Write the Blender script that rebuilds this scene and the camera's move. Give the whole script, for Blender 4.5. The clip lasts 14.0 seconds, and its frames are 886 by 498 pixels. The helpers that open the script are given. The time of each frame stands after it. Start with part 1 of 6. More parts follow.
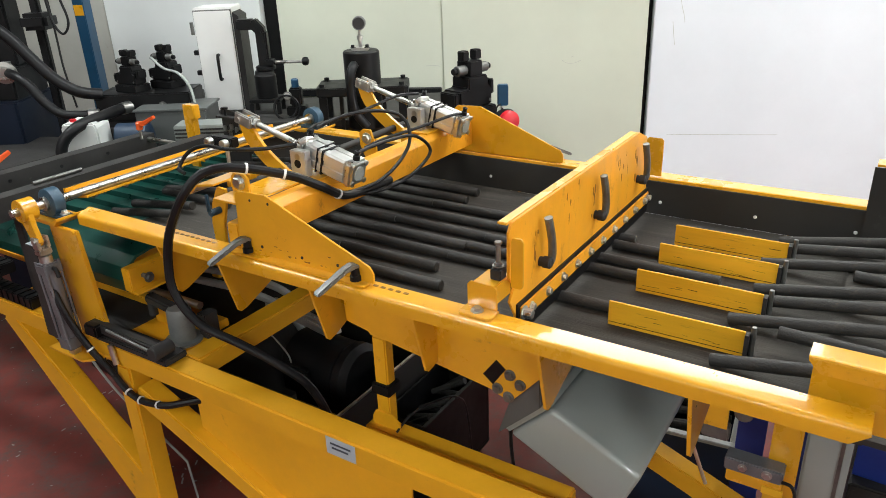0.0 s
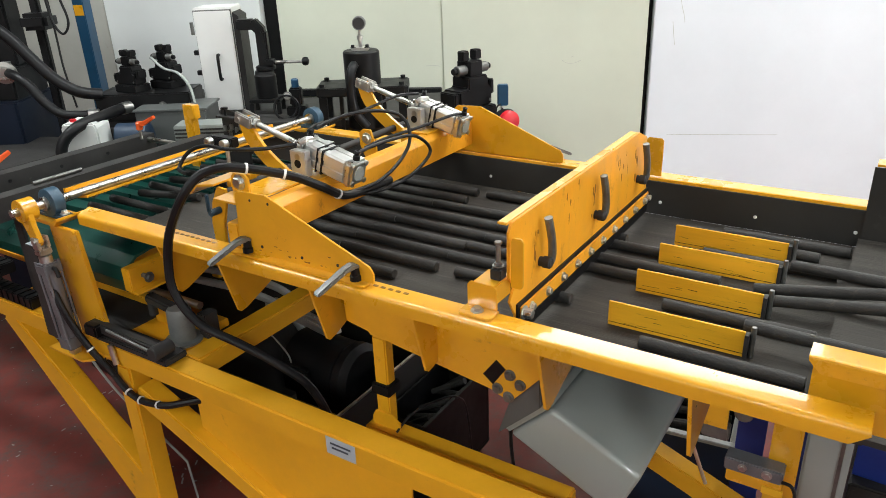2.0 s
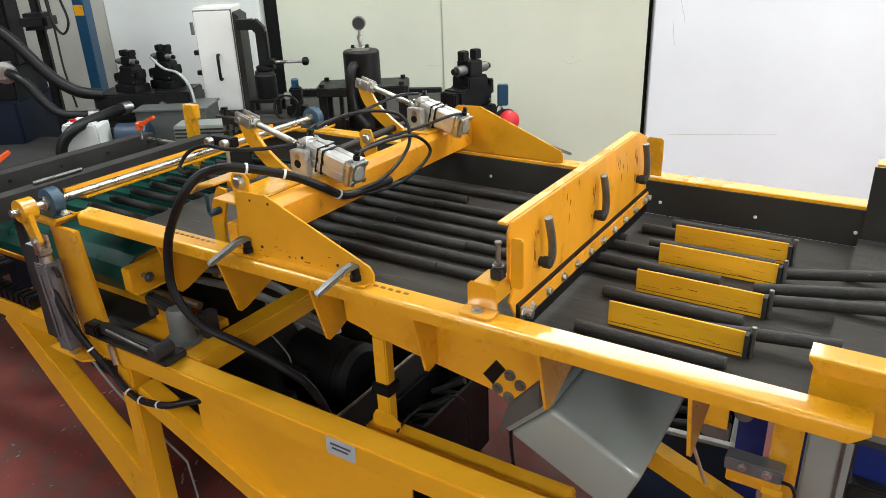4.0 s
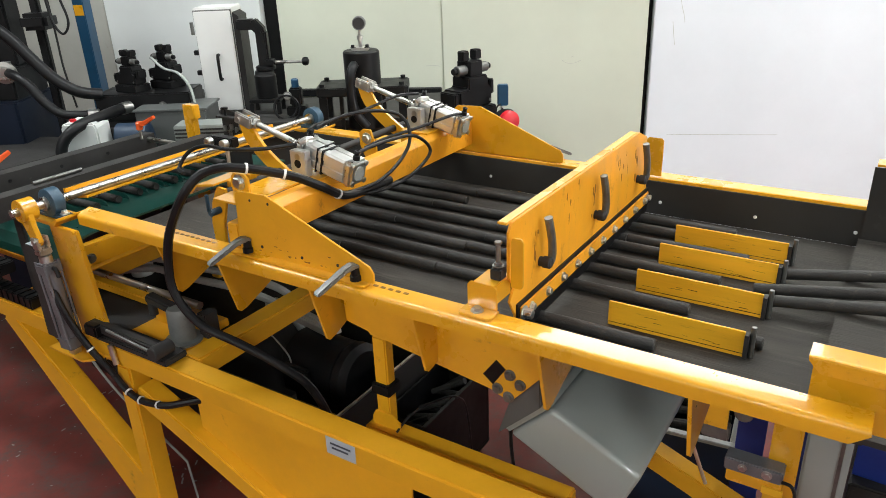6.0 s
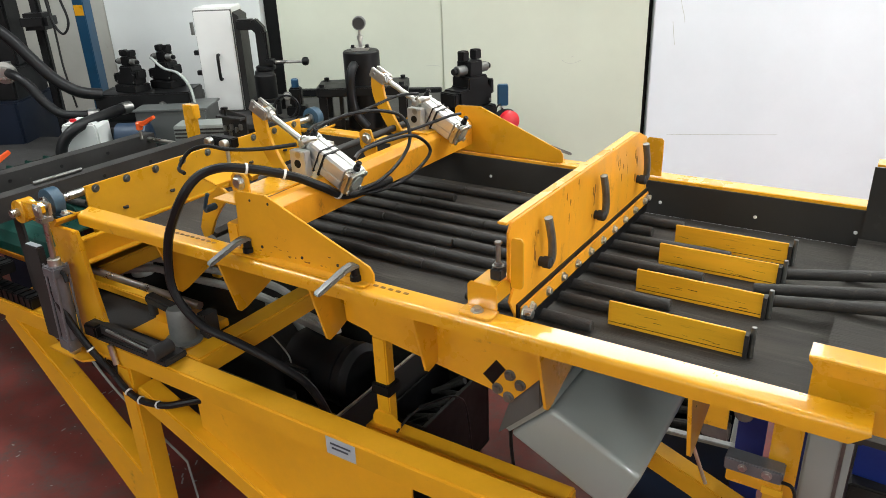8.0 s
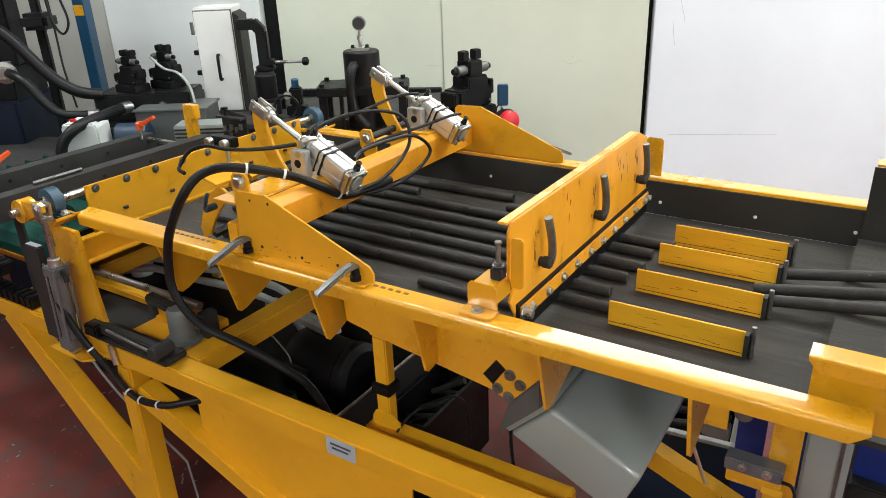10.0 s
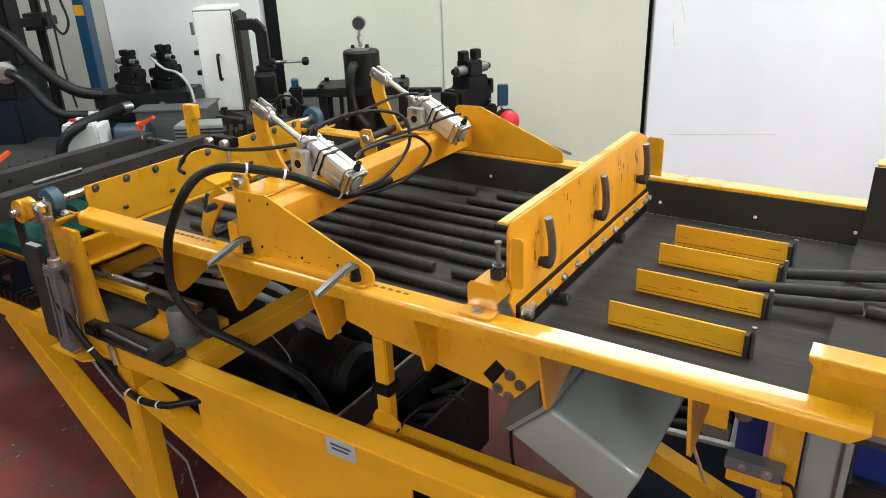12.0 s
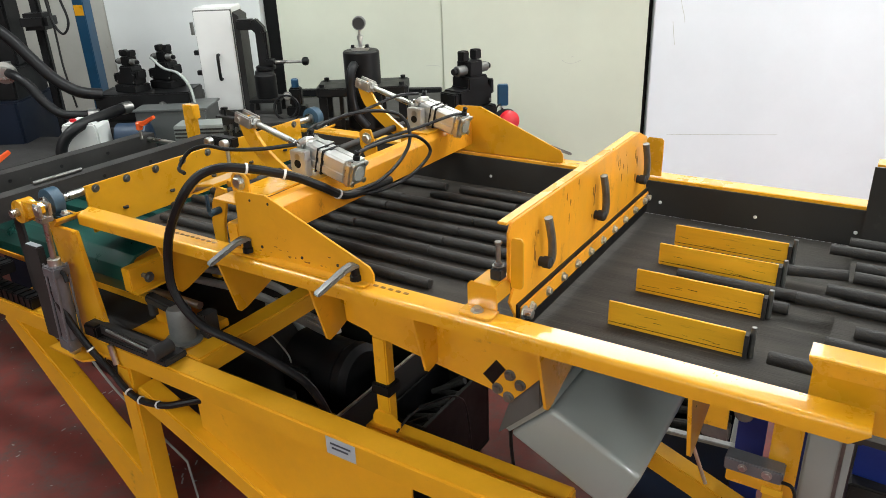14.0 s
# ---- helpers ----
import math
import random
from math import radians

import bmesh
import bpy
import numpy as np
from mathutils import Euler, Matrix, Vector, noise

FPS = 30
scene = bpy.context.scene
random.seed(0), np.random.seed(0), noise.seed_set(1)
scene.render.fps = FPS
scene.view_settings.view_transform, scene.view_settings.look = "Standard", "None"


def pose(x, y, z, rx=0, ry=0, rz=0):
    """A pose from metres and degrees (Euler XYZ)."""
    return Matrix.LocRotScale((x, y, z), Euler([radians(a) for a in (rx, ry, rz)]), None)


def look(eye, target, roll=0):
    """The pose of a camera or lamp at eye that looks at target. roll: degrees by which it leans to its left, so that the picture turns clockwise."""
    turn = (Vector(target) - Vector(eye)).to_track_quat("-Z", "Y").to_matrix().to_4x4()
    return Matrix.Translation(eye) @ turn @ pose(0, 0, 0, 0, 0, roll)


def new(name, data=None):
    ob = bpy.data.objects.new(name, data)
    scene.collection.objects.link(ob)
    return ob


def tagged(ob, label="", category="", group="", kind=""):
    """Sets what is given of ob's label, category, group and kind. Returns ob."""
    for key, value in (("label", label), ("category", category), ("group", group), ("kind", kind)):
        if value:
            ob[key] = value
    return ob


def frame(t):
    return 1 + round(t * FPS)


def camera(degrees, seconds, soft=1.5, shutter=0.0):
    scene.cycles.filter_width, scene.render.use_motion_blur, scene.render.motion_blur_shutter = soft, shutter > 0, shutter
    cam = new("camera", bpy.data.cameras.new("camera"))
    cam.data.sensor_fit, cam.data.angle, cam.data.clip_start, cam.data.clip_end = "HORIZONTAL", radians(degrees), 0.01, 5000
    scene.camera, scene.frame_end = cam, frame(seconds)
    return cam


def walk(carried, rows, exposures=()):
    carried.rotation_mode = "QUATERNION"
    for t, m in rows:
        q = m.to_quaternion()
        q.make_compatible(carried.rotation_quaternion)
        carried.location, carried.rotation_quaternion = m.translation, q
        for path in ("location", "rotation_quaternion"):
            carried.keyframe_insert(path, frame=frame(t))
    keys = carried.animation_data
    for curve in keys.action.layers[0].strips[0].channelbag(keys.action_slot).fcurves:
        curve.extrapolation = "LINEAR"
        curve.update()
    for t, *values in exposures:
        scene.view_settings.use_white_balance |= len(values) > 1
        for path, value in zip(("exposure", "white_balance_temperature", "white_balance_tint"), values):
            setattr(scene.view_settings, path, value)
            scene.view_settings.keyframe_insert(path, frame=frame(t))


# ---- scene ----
cam = camera(62.46, 14.0, soft=0.8)
EYE = (0.0, 0.0, 1.75)
AIM = (-0.50346, 0.76675, 1.75 - 0.39827)
walk(cam, [(0.0, look(EYE, AIM, -2.21)), (14.0, look(EYE, AIM, -2.21))])

# ---------------------------------------------------------------- light
scene.view_settings.exposure = -0.06
world = bpy.data.worlds.new("hall_air")
scene.world = world
world.use_nodes = True
world.node_tree.nodes["Background"].inputs[0].default_value = (0.8, 0.9, 1.0, 1)
world.node_tree.nodes["Background"].inputs[1].default_value = 0.12


# ---------------------------------------------------------------- materials
def material(name, base, rough=0.5, metal=0.0, vary=0.25, scale=6.0, fine=90.0, bump=0.15, dirt=None, dirt_amount=0.0,
             stretch=(1, 1, 1), coat=0.0, emit=None, spec=0.5, coat_rough=0.12):
    m = bpy.data.materials.new(name)
    m.use_nodes = True
    nt = m.node_tree
    n, l = nt.nodes, nt.links
    b = n["Principled BSDF"]
    b.inputs["Roughness"].default_value = rough
    b.inputs["Metallic"].default_value = metal
    b.inputs["Coat Weight"].default_value = coat
    b.inputs["Specular IOR Level"].default_value = spec
    b.inputs["Coat Roughness"].default_value = coat_rough
    tc = n.new("ShaderNodeTexCoord")
    mp = n.new("ShaderNodeMapping")
    mp.inputs["Scale"].default_value = stretch
    l.new(tc.outputs["Object"], mp.inputs["Vector"])
    n1 = n.new("ShaderNodeTexNoise")
    n1.inputs["Scale"].default_value = scale
    n1.inputs["Detail"].default_value = 6
    n1.inputs["Roughness"].default_value = 0.65
    n2 = n.new("ShaderNodeTexNoise")
    n2.inputs["Scale"].default_value = fine
    n2.inputs["Detail"].default_value = 4
    l.new(mp.outputs[0], n1.inputs["Vector"])
    l.new(mp.outputs[0], n2.inputs["Vector"])
    ramp = n.new("ShaderNodeMapRange")
    ramp.inputs["From Min"].default_value = 0.3
    ramp.inputs["From Max"].default_value = 0.7
    ramp.inputs["To Min"].default_value = 1 - vary
    ramp.inputs["To Max"].default_value = 1 + vary * 0.6
    l.new(n1.outputs[0], ramp.inputs["Value"])
    info = n.new("ShaderNodeObjectInfo")
    jit = n.new("ShaderNodeMapRange")
    jit.inputs["To Min"].default_value = 1 - vary * 0.3
    jit.inputs["To Max"].default_value = 1 + vary * 0.3
    l.new(info.outputs["Random"], jit.inputs["Value"])
    mul0 = n.new("ShaderNodeMath")
    mul0.operation = "MULTIPLY"
    l.new(ramp.outputs[0], mul0.inputs[0])
    l.new(jit.outputs[0], mul0.inputs[1])
    mix = n.new("ShaderNodeMix")
    mix.data_type = "RGBA"
    mix.blend_type = "MULTIPLY"
    mix.inputs[0].default_value = 1.0
    mix.inputs[6].default_value = (*base, 1)
    l.new(mul0.outputs[0], mix.inputs[7])
    colour = mix.outputs[2]
    if dirt:
        dn = n.new("ShaderNodeTexNoise")
        dn.inputs["Scale"].default_value = scale * 2.3
        dn.inputs["Detail"].default_value = 9
        dn.inputs["Roughness"].default_value = 0.75
        l.new(mp.outputs[0], dn.inputs["Vector"])
        dr = n.new("ShaderNodeMapRange")
        dr.inputs["From Min"].default_value = 0.68 - dirt_amount * 0.25
        dr.inputs["From Max"].default_value = 0.80 - dirt_amount * 0.1
        l.new(dn.outputs[0], dr.inputs["Value"])
        dm = n.new("ShaderNodeMix")
        dm.data_type = "RGBA"
        dm.inputs[7].default_value = (*dirt, 1)
        l.new(dr.outputs[0], dm.inputs[0])
        l.new(colour, dm.inputs[6])
        colour = dm.outputs[2]
    l.new(colour, b.inputs["Base Color"])
    rr = n.new("ShaderNodeMapRange")
    rr.inputs["From Min"].default_value = 0.3
    rr.inputs["From Max"].default_value = 0.7
    rr.inputs["To Min"].default_value = max(0.03, rough - 0.1)
    rr.inputs["To Max"].default_value = min(1.0, rough + 0.12)
    l.new(n1.outputs[0], rr.inputs["Value"])
    l.new(rr.outputs[0], b.inputs["Roughness"])
    if bump:
        bp = n.new("ShaderNodeBump")
        bp.inputs["Strength"].default_value = bump
        bp.inputs["Distance"].default_value = 0.002
        l.new(n2.outputs[0], bp.inputs["Height"])
        l.new(bp.outputs[0], b.inputs["Normal"])
    if emit:
        b.inputs["Emission Color"].default_value = (*emit[:3], 1)
        b.inputs["Emission Strength"].default_value = emit[3]
    return m


YELLOW = material("yellow_paint", (0.78, 0.37, 0.012), 0.30, vary=0.12, scale=5, fine=220, bump=0.05, dirt=(0.20, 0.09, 0.015), dirt_amount=0.22, coat=1.0, coat_rough=0.045)
FRAME_YELLOW = material("satin_yellow_paint", (0.80, 0.39, 0.013), 0.42, vary=0.12, scale=5, fine=220, bump=0.05, dirt=(0.20, 0.09, 0.015), dirt_amount=0.22, coat=0.25, coat_rough=0.3)
YELLOW_WORN = material("worn_yellow_paint", (0.86, 0.45, 0.020), 0.42, vary=0.14, scale=7, fine=160, bump=0.12, dirt=(0.02, 0.015, 0.01), dirt_amount=0.30, stretch=(0.34, 1, 3.2))
ORANGE = material("smudged_yellow_paint", (0.80, 0.34, 0.016), 0.38, vary=0.16, scale=9, fine=160, bump=0.08, dirt=(0.22, 0.07, 0.015), dirt_amount=0.42, stretch=(1, 1, 0.5))
RUBBER = material("black_rubber", (0.045, 0.041, 0.036), 0.80, vary=0.55, spec=0.2, scale=6, fine=120, bump=0.6, dirt=(0.10, 0.09, 0.078), dirt_amount=0.5, stretch=(0.25, 2.5, 1))
SHEET = material("dark_sheet", (0.029, 0.028, 0.026), 0.7, spec=0.3, vary=0.3, scale=3, fine=120, bump=0.12, dirt=(0.05, 0.047, 0.043), dirt_amount=0.25)
BAR = material("scaled_steel", (0.033, 0.031, 0.029), 0.58, 0.1, spec=0.35, vary=0.35, scale=12, fine=260, bump=0.7, dirt=(0.075, 0.06, 0.05), dirt_amount=0.4)
BAR_END = material("cut_steel", (0.10, 0.095, 0.09), 0.4, 0.7, vary=0.3, scale=40, fine=300, bump=0.2)
STEEL = material("bright_steel", (0.50, 0.49, 0.46), 0.30, 1.0, vary=0.15, scale=12, fine=200, bump=0.05)
ZINC = material("zinc_plate", (0.62, 0.62, 0.60), 0.34, 1.0, vary=0.2, scale=30, fine=300, bump=0.1)
DULL_ALU = material("dull_aluminium", (0.19, 0.19, 0.205), 0.42, 0.45, vary=0.25, scale=14, fine=200, bump=0.15, dirt=(0.12, 0.12, 0.12), dirt_amount=0.3)
ALU = material("aluminium", (0.66, 0.66, 0.64), 0.36, 0.8, vary=0.12, scale=10, fine=260, bump=0.06)
GREY_STEEL = material("grey_steel", (0.20, 0.20, 0.19), 0.42, 0.8, vary=0.3, scale=18, fine=200, bump=0.15)
DARK_STEEL = material("dark_steel", (0.036, 0.034, 0.033), 0.6, 0.2, spec=0.35, vary=0.35, scale=8, fine=150, bump=0.2, dirt=(0.12, 0.11, 0.10), dirt_amount=0.15)
BLACK = material("black_paint", (0.0065, 0.0065, 0.007), 0.45, spec=0.25, vary=0.4, scale=9, fine=160, bump=0.12, dirt=(0.02, 0.02, 0.02), dirt_amount=0.15)
CABLE = material("black_cable", (0.008, 0.008, 0.009), 0.42, spec=0.3, vary=0.3, scale=15, fine=200, bump=0.05)
GREEN = material("green_plastic", (0.006, 0.062, 0.048), 0.33, vary=0.3, scale=6, fine=140, bump=0.08, dirt=(0.03, 0.05, 0.045), dirt_amount=0.2)
GREY_PAINT = material("grey_paint", (0.31, 0.335, 0.315), 0.36, vary=0.06, scale=3, fine=160, bump=0.04, coat=0.8, coat_rough=0.05)
TANK_GREY = material("dull_grey_paint", (0.085, 0.09, 0.088), 0.45, vary=0.15, scale=5, fine=160, bump=0.06, dirt=(0.07, 0.07, 0.07), dirt_amount=0.2)
CAST_GREY = material("grey_cast_iron", (0.17, 0.175, 0.165), 0.5, 0.2, vary=0.25, scale=14, fine=180, bump=0.25, dirt=(0.08, 0.078, 0.07), dirt_amount=0.35)
STAIN = material("brown_rub_stain", (0.30, 0.12, 0.014), 0.6, vary=0.5, scale=40, fine=200, bump=0.1)
OFF_WHITE = material("off_white_wall_panel", (0.68, 0.70, 0.69), 0.5, vary=0.07, scale=1.2, fine=60, bump=0.05, dirt=(0.50, 0.50, 0.46), dirt_amount=0.14)
WHITE = material("white_paint", (0.74, 0.74, 0.72), 0.4, vary=0.06, scale=3, fine=160, bump=0.03, dirt=(0.4, 0.38, 0.34), dirt_amount=0.08)
BLUE = material("blue_paint", (0.008, 0.065, 0.14), 0.45, vary=0.3, scale=6, fine=140, bump=0.08, dirt=(0.03, 0.04, 0.05), dirt_amount=0.2)
DARK_BLUE = material("dark_blue_paint", (0.006, 0.022, 0.05), 0.5, vary=0.3, scale=6, fine=140, bump=0.08)
BEARING = material("blue_grey_cast_iron", (0.03, 0.075, 0.12), 0.45, vary=0.3, scale=20, fine=200, bump=0.25)
BLUE_BIN = material("blue_plastic", (0.012, 0.035, 0.24), 0.4, vary=0.2, scale=6, fine=140, bump=0.05)
RED = material("red_plastic", (0.55, 0.012, 0.02), 0.35, vary=0.15, scale=10, fine=160, bump=0.04)
ORANGE_PL = material("orange_plastic", (0.85, 0.11, 0.015), 0.4, vary=0.12, scale=12, fine=160, bump=0.05)
GLASS_DIAL = material("dial_face", (0.5, 0.5, 0.48), 0.25, vary=0.15, scale=30, fine=200, bump=0.0)
TIE = material("white_nylon", (0.75, 0.75, 0.73), 0.45, vary=0.08, scale=30, fine=200, bump=0.03)
STICKER = material("silver_label", (0.42, 0.47, 0.50), 0.35, vary=0.08, scale=20, fine=200, bump=0.02)
INK = material("label_ink", (0.05, 0.06, 0.08), 0.5, vary=0.1, scale=20, bump=0)
GREY_WALL = material("beige_grey_wall", (0.36, 0.355, 0.32), 0.6, vary=0.15, scale=1.6, fine=60, bump=0.06, dirt=(0.22, 0.21, 0.18), dirt_amount=0.25)
PRESS_BLUE = material("blue_black_paint", (0.0045, 0.009, 0.022), 0.5, spec=0.3, vary=0.35, scale=5, fine=140, bump=0.1)
CREAM = material("cream_wall_panel", (0.60, 0.62, 0.51), 0.5, vary=0.07, scale=1.2, fine=60, bump=0.05, dirt=(0.42, 0.41, 0.34), dirt_amount=0.12)
PALE = material("white_wall_panel", (0.74, 0.765, 0.80), 0.45, vary=0.05, scale=1.5, fine=60, bump=0.04, dirt=(0.62, 0.63, 0.64), dirt_amount=0.12)
FLOOR = material("red_floor_paint", (0.160, 0.034, 0.027), 0.55, spec=0.35, vary=0.45, scale=3.5, fine=60, bump=0.3, dirt=(0.075, 0.064, 0.056), dirt_amount=0.8)
CEIL = material("grey_ceiling", (0.45, 0.46, 0.46), 0.7, vary=0.1, scale=2, bump=0.05)
HALL = material("hall_wall", (0.5, 0.5, 0.48), 0.6, vary=0.12, scale=1.5, bump=0.05)
DAYLIGHT = material("daylight_pane", (0.8, 0.85, 0.9), 0.3, vary=0.0, bump=0, emit=(1.0, 0.98, 0.90, 7.8))
# glow of the fill panel added out of view to the east
EAST_FILL = material("east_fill_glow", (0.8, 0.85, 0.9), 0.3, vary=0.0, bump=0, emit=(1.0, 0.98, 0.94, 5.0))
TUBE_GLOW = material("lamp_tube", (0.9, 0.9, 0.9), 0.4, vary=0.0, bump=0, emit=(0.95, 1.0, 0.95, 14.0))


# ---------------------------------------------------------------- mesh helpers
def box(bm, x0, x1, y0, y1, z0, z1, m=None):
    vs = [bm.verts.new((x, y, z)) for x in (x0, x1) for y in (y0, y1) for z in (z0, z1)]
    for f in ((0, 1, 3, 2), (4, 6, 7, 5), (0, 4, 5, 1), (2, 3, 7, 6), (0, 2, 6, 4), (1, 5, 7, 3)):
        bm.faces.new([vs[i] for i in f])
    if m:
        for v in vs:
            v.co = m @ v.co
    return bm


def basis(d):
    d = Vector(d).normalized()
    a = Vector((0, 0, 1)) if abs(d.z) < 0.9 else Vector((1, 0, 0))
    u = d.cross(a).normalized()
    return d, u, d.cross(u)


def lathe(bm, p, d, profile, n=20):
    """Rings of (along, radius) about the axis d through p, closed at both ends."""
    d, u, w = basis(d)
    p = Vector(p)
    rings = []
    for s, r in profile:
        rings.append([bm.verts.new(p + d * s + (u * math.cos(2 * math.pi * i / n) + w * math.sin(2 * math.pi * i / n)) * r) for i in range(n)])
    for a, b in zip(rings, rings[1:]):
        for i in range(n):
            bm.faces.new((a[i], a[(i + 1) % n], b[(i + 1) % n], b[i]))
    bm.faces.new(rings[0][::-1])
    bm.faces.new(rings[-1])
    return bm


def cyl(bm, p, q, r, n=16, c=0.0):
    p, q = Vector(p), Vector(q)
    L = (q - p).length
    prof = [(0, r), (L, r)] if not c else [(0, r - c), (c, r), (L - c, r), (L, r - c)]
    return lathe(bm, p, q - p, prof, n)


def prism(bm, pts, axis, a0, a1):
    """A flat outline in the two other axes, as thick as a0 to a1 along axis."""
    def at(p, a):
        return {"x": (a, p[0], p[1]), "y": (p[0], a, p[1]), "z": (p[0], p[1], a)}[axis]
    A = [bm.verts.new(at(p, a0)) for p in pts]
    B = [bm.verts.new(at(p, a1)) for p in pts]
    bm.faces.new(A)
    bm.faces.new(B[::-1])
    for i in range(len(pts)):
        j = (i + 1) % len(pts)
        bm.faces.new((A[j], A[i], B[i], B[j]))
    return bm


def smooth_line(pts, k=6):
    P = [Vector(p) for p in pts]
    P = [P[0] * 2 - P[1]] + P + [P[-1] * 2 - P[-2]]
    out = []
    for i in range(1, len(P) - 2):
        a, b, c, d = P[i - 1:i + 3]
        for s in range(k):
            t = s / k
            out.append(0.5 * ((2 * b) + (c - a) * t + (2 * a - 5 * b + 4 * c - d) * t * t + (3 * b - a - 3 * c + d) * t ** 3))
    out.append(P[-2])
    return out


def tube(bm, pts, r, n=8, k=6):
    P = smooth_line(pts, k) if k else [Vector(p) for p in pts]
    rings = []
    u = None
    for i, p in enumerate(P):
        d = (P[min(i + 1, len(P) - 1)] - P[max(i - 1, 0)]).normalized()
        if u is None:
            u = basis(d)[1]
        u = (u - d * u.dot(d)).normalized()
        w = d.cross(u)
        rings.append([bm.verts.new(p + (u * math.cos(2 * math.pi * j / n) + w * math.sin(2 * math.pi * j / n)) * r) for j in range(n)])
    for a, b in zip(rings, rings[1:]):
        for j in range(n):
            bm.faces.new((a[j], a[(j + 1) % n], b[(j + 1) % n], b[j]))
    bm.faces.new(rings[0][::-1])
    bm.faces.new(rings[-1])
    return bm


def beam(bm, p, q, w, h, up=(0, 0, 1)):
    """A bar of section w by h from p to q; h lies towards up."""
    p, q = Vector(p), Vector(q)
    d = (q - p).normalized()
    s = d.cross(Vector(up)).normalized()
    t = s.cross(d)
    vs = [bm.verts.new(c + s * a * w / 2 + t * b * h / 2) for c in (p, q) for a, b in ((-1, -1), (1, -1), (1, 1), (-1, 1))]
    for f in ((3, 2, 1, 0), (4, 5, 6, 7), (0, 1, 5, 4), (1, 2, 6, 5), (2, 3, 7, 6), (3, 0, 4, 7)):
        bm.faces.new([vs[i] for i in f])
    return bm


def hexbolt(bm, p, d, r=0.008, h=0.006, washer=True):
    d = Vector(d).normalized()
    p = Vector(p)
    if washer:
        cyl(bm, p, p + d * 0.002, r * 1.45, 14)
    cyl(bm, p + d * 0.002, p + d * (0.002 + h), r, 6, 0.001)
    return bm


def torus(bm, p, d, R, r, n=18, m=8):
    d, u, w = basis(d)
    p = Vector(p)
    V = []
    for i in range(n):
        a = 2 * math.pi * i / n
        e = u * math.cos(a) + w * math.sin(a)
        V.append([bm.verts.new(p + e * (R + r * math.cos(2 * math.pi * j / m)) + d * r * math.sin(2 * math.pi * j / m)) for j in range(m)])
    for i in range(n):
        for j in range(m):
            bm.faces.new((V[i][j], V[(i + 1) % n][j], V[(i + 1) % n][(j + 1) % m], V[i][(j + 1) % m]))
    return bm


def mesh_of(name, bm, mat, bevel=0.0, smooth=True):
    bmesh.ops.recalc_face_normals(bm, faces=bm.faces[:])
    if bevel:
        es = [e for e in bm.edges if len(e.link_faces) == 2 and e.calc_face_angle(0) > 0.6]
        bmesh.ops.bevel(bm, geom=es, offset=bevel, segments=2, affect="EDGES", clamp_overlap=True)
    me = bpy.data.meshes.new(name)
    bm.to_mesh(me)
    bm.free()
    me.materials.append(mat)
    if smooth:
        me.shade_smooth()
        me.set_sharp_from_angle(angle=radians(24 if bevel else 35))
    return me


def thing(name, at, label, category, group="", kind="", m=None):
    ob = new(name)
    ob.matrix_basis = m if m else Matrix.Translation(at)
    return tagged(ob, label, category, group, kind)


def origin(ob):
    m = ob.matrix_basis.copy()
    while ob.parent:
        ob = ob.parent
        m = ob.matrix_basis @ m
    return m


def part(name, bm, mat, parent, label="", bevel=0.0, local=None):
    """One mesh under a thing or part. The mesh is drawn in the world's coordinates, or with local (a pose in the parent's space) about that pose."""
    if local is None:
        bm.transform(origin(parent).inverted())
    ob = new(name, mesh_of(name, bm, mat, bevel))
    ob.parent = parent
    if local is not None:
        ob.matrix_basis = local
    if label:
        ob["label"] = label
    return ob


def solid(name, bm, mat, label, category, at=None, bevel=0.0, group="", kind="", m=None):
    """A thing of a single mesh, drawn in the world's coordinates, or with m about that pose."""
    if m is None:
        m = Matrix.Translation(at if at else (0, 0, 0))
        bm.transform(m.inverted())
    ob = new(name, mesh_of(name, bm, mat, bevel))
    ob.matrix_basis = m
    return tagged(ob, label, category, group, kind)


def B():
    return bmesh.new()


# the rear of the hall lies across the camera's heading: s to the right, d away, z up
HEAD = radians(33.29)


def back(s=0.0, d=0.0, z=0.0, turn=0.0):
    c, n = math.cos(HEAD), math.sin(HEAD)
    return pose(s * c - d * n, s * n + d * c, z, 0, 0, math.degrees(HEAD) + turn)


# ---------------------------------------------------------------- hall
solid("floor", box(B(), -9, 8, -6, 9, -0.12, 0.0), FLOOR, "worn dark red painted concrete floor with scuffs", "floor", kind="structure")
solid("ceiling", box(B(), -9, 8, -6, 9, 4.6, 4.75), CEIL, "plain grey hall ceiling", "ceiling", kind="structure")
for nm, bx in (("wall_west", (-9.2, -9, -6, 9, 0, 4.6)), ("wall_east", (8, 8.2, -6, 9, 0, 4.6)), ("wall_south", (-9, 8, -6.2, -6, 0, 4.6)), ("wall_north", (-9, 8, 9, 9.2, 0, 4.6))):
    solid(nm, box(B(), *bx), HALL, "plain grey hall wall", "wall", kind="structure")

# partition of large panels behind the machine
wall = back(0.0, 4.4, 0.0, -8.0)
for bx in ((-6, 4.5, 0.10, 0.20, 0, 2.45), (-6, 4.5, 0.10, 0.20, 3.65, 4.6), (-6, 0.33, 0.10, 0.20, 2.451, 3.649), (2.538, 4.5, 0.10, 0.20, 2.451, 3.649)):
    solid("wall_partition", box(B(), *bx), BLACK, "dark partition wall behind pale panels", "wall", m=wall, kind="structure")
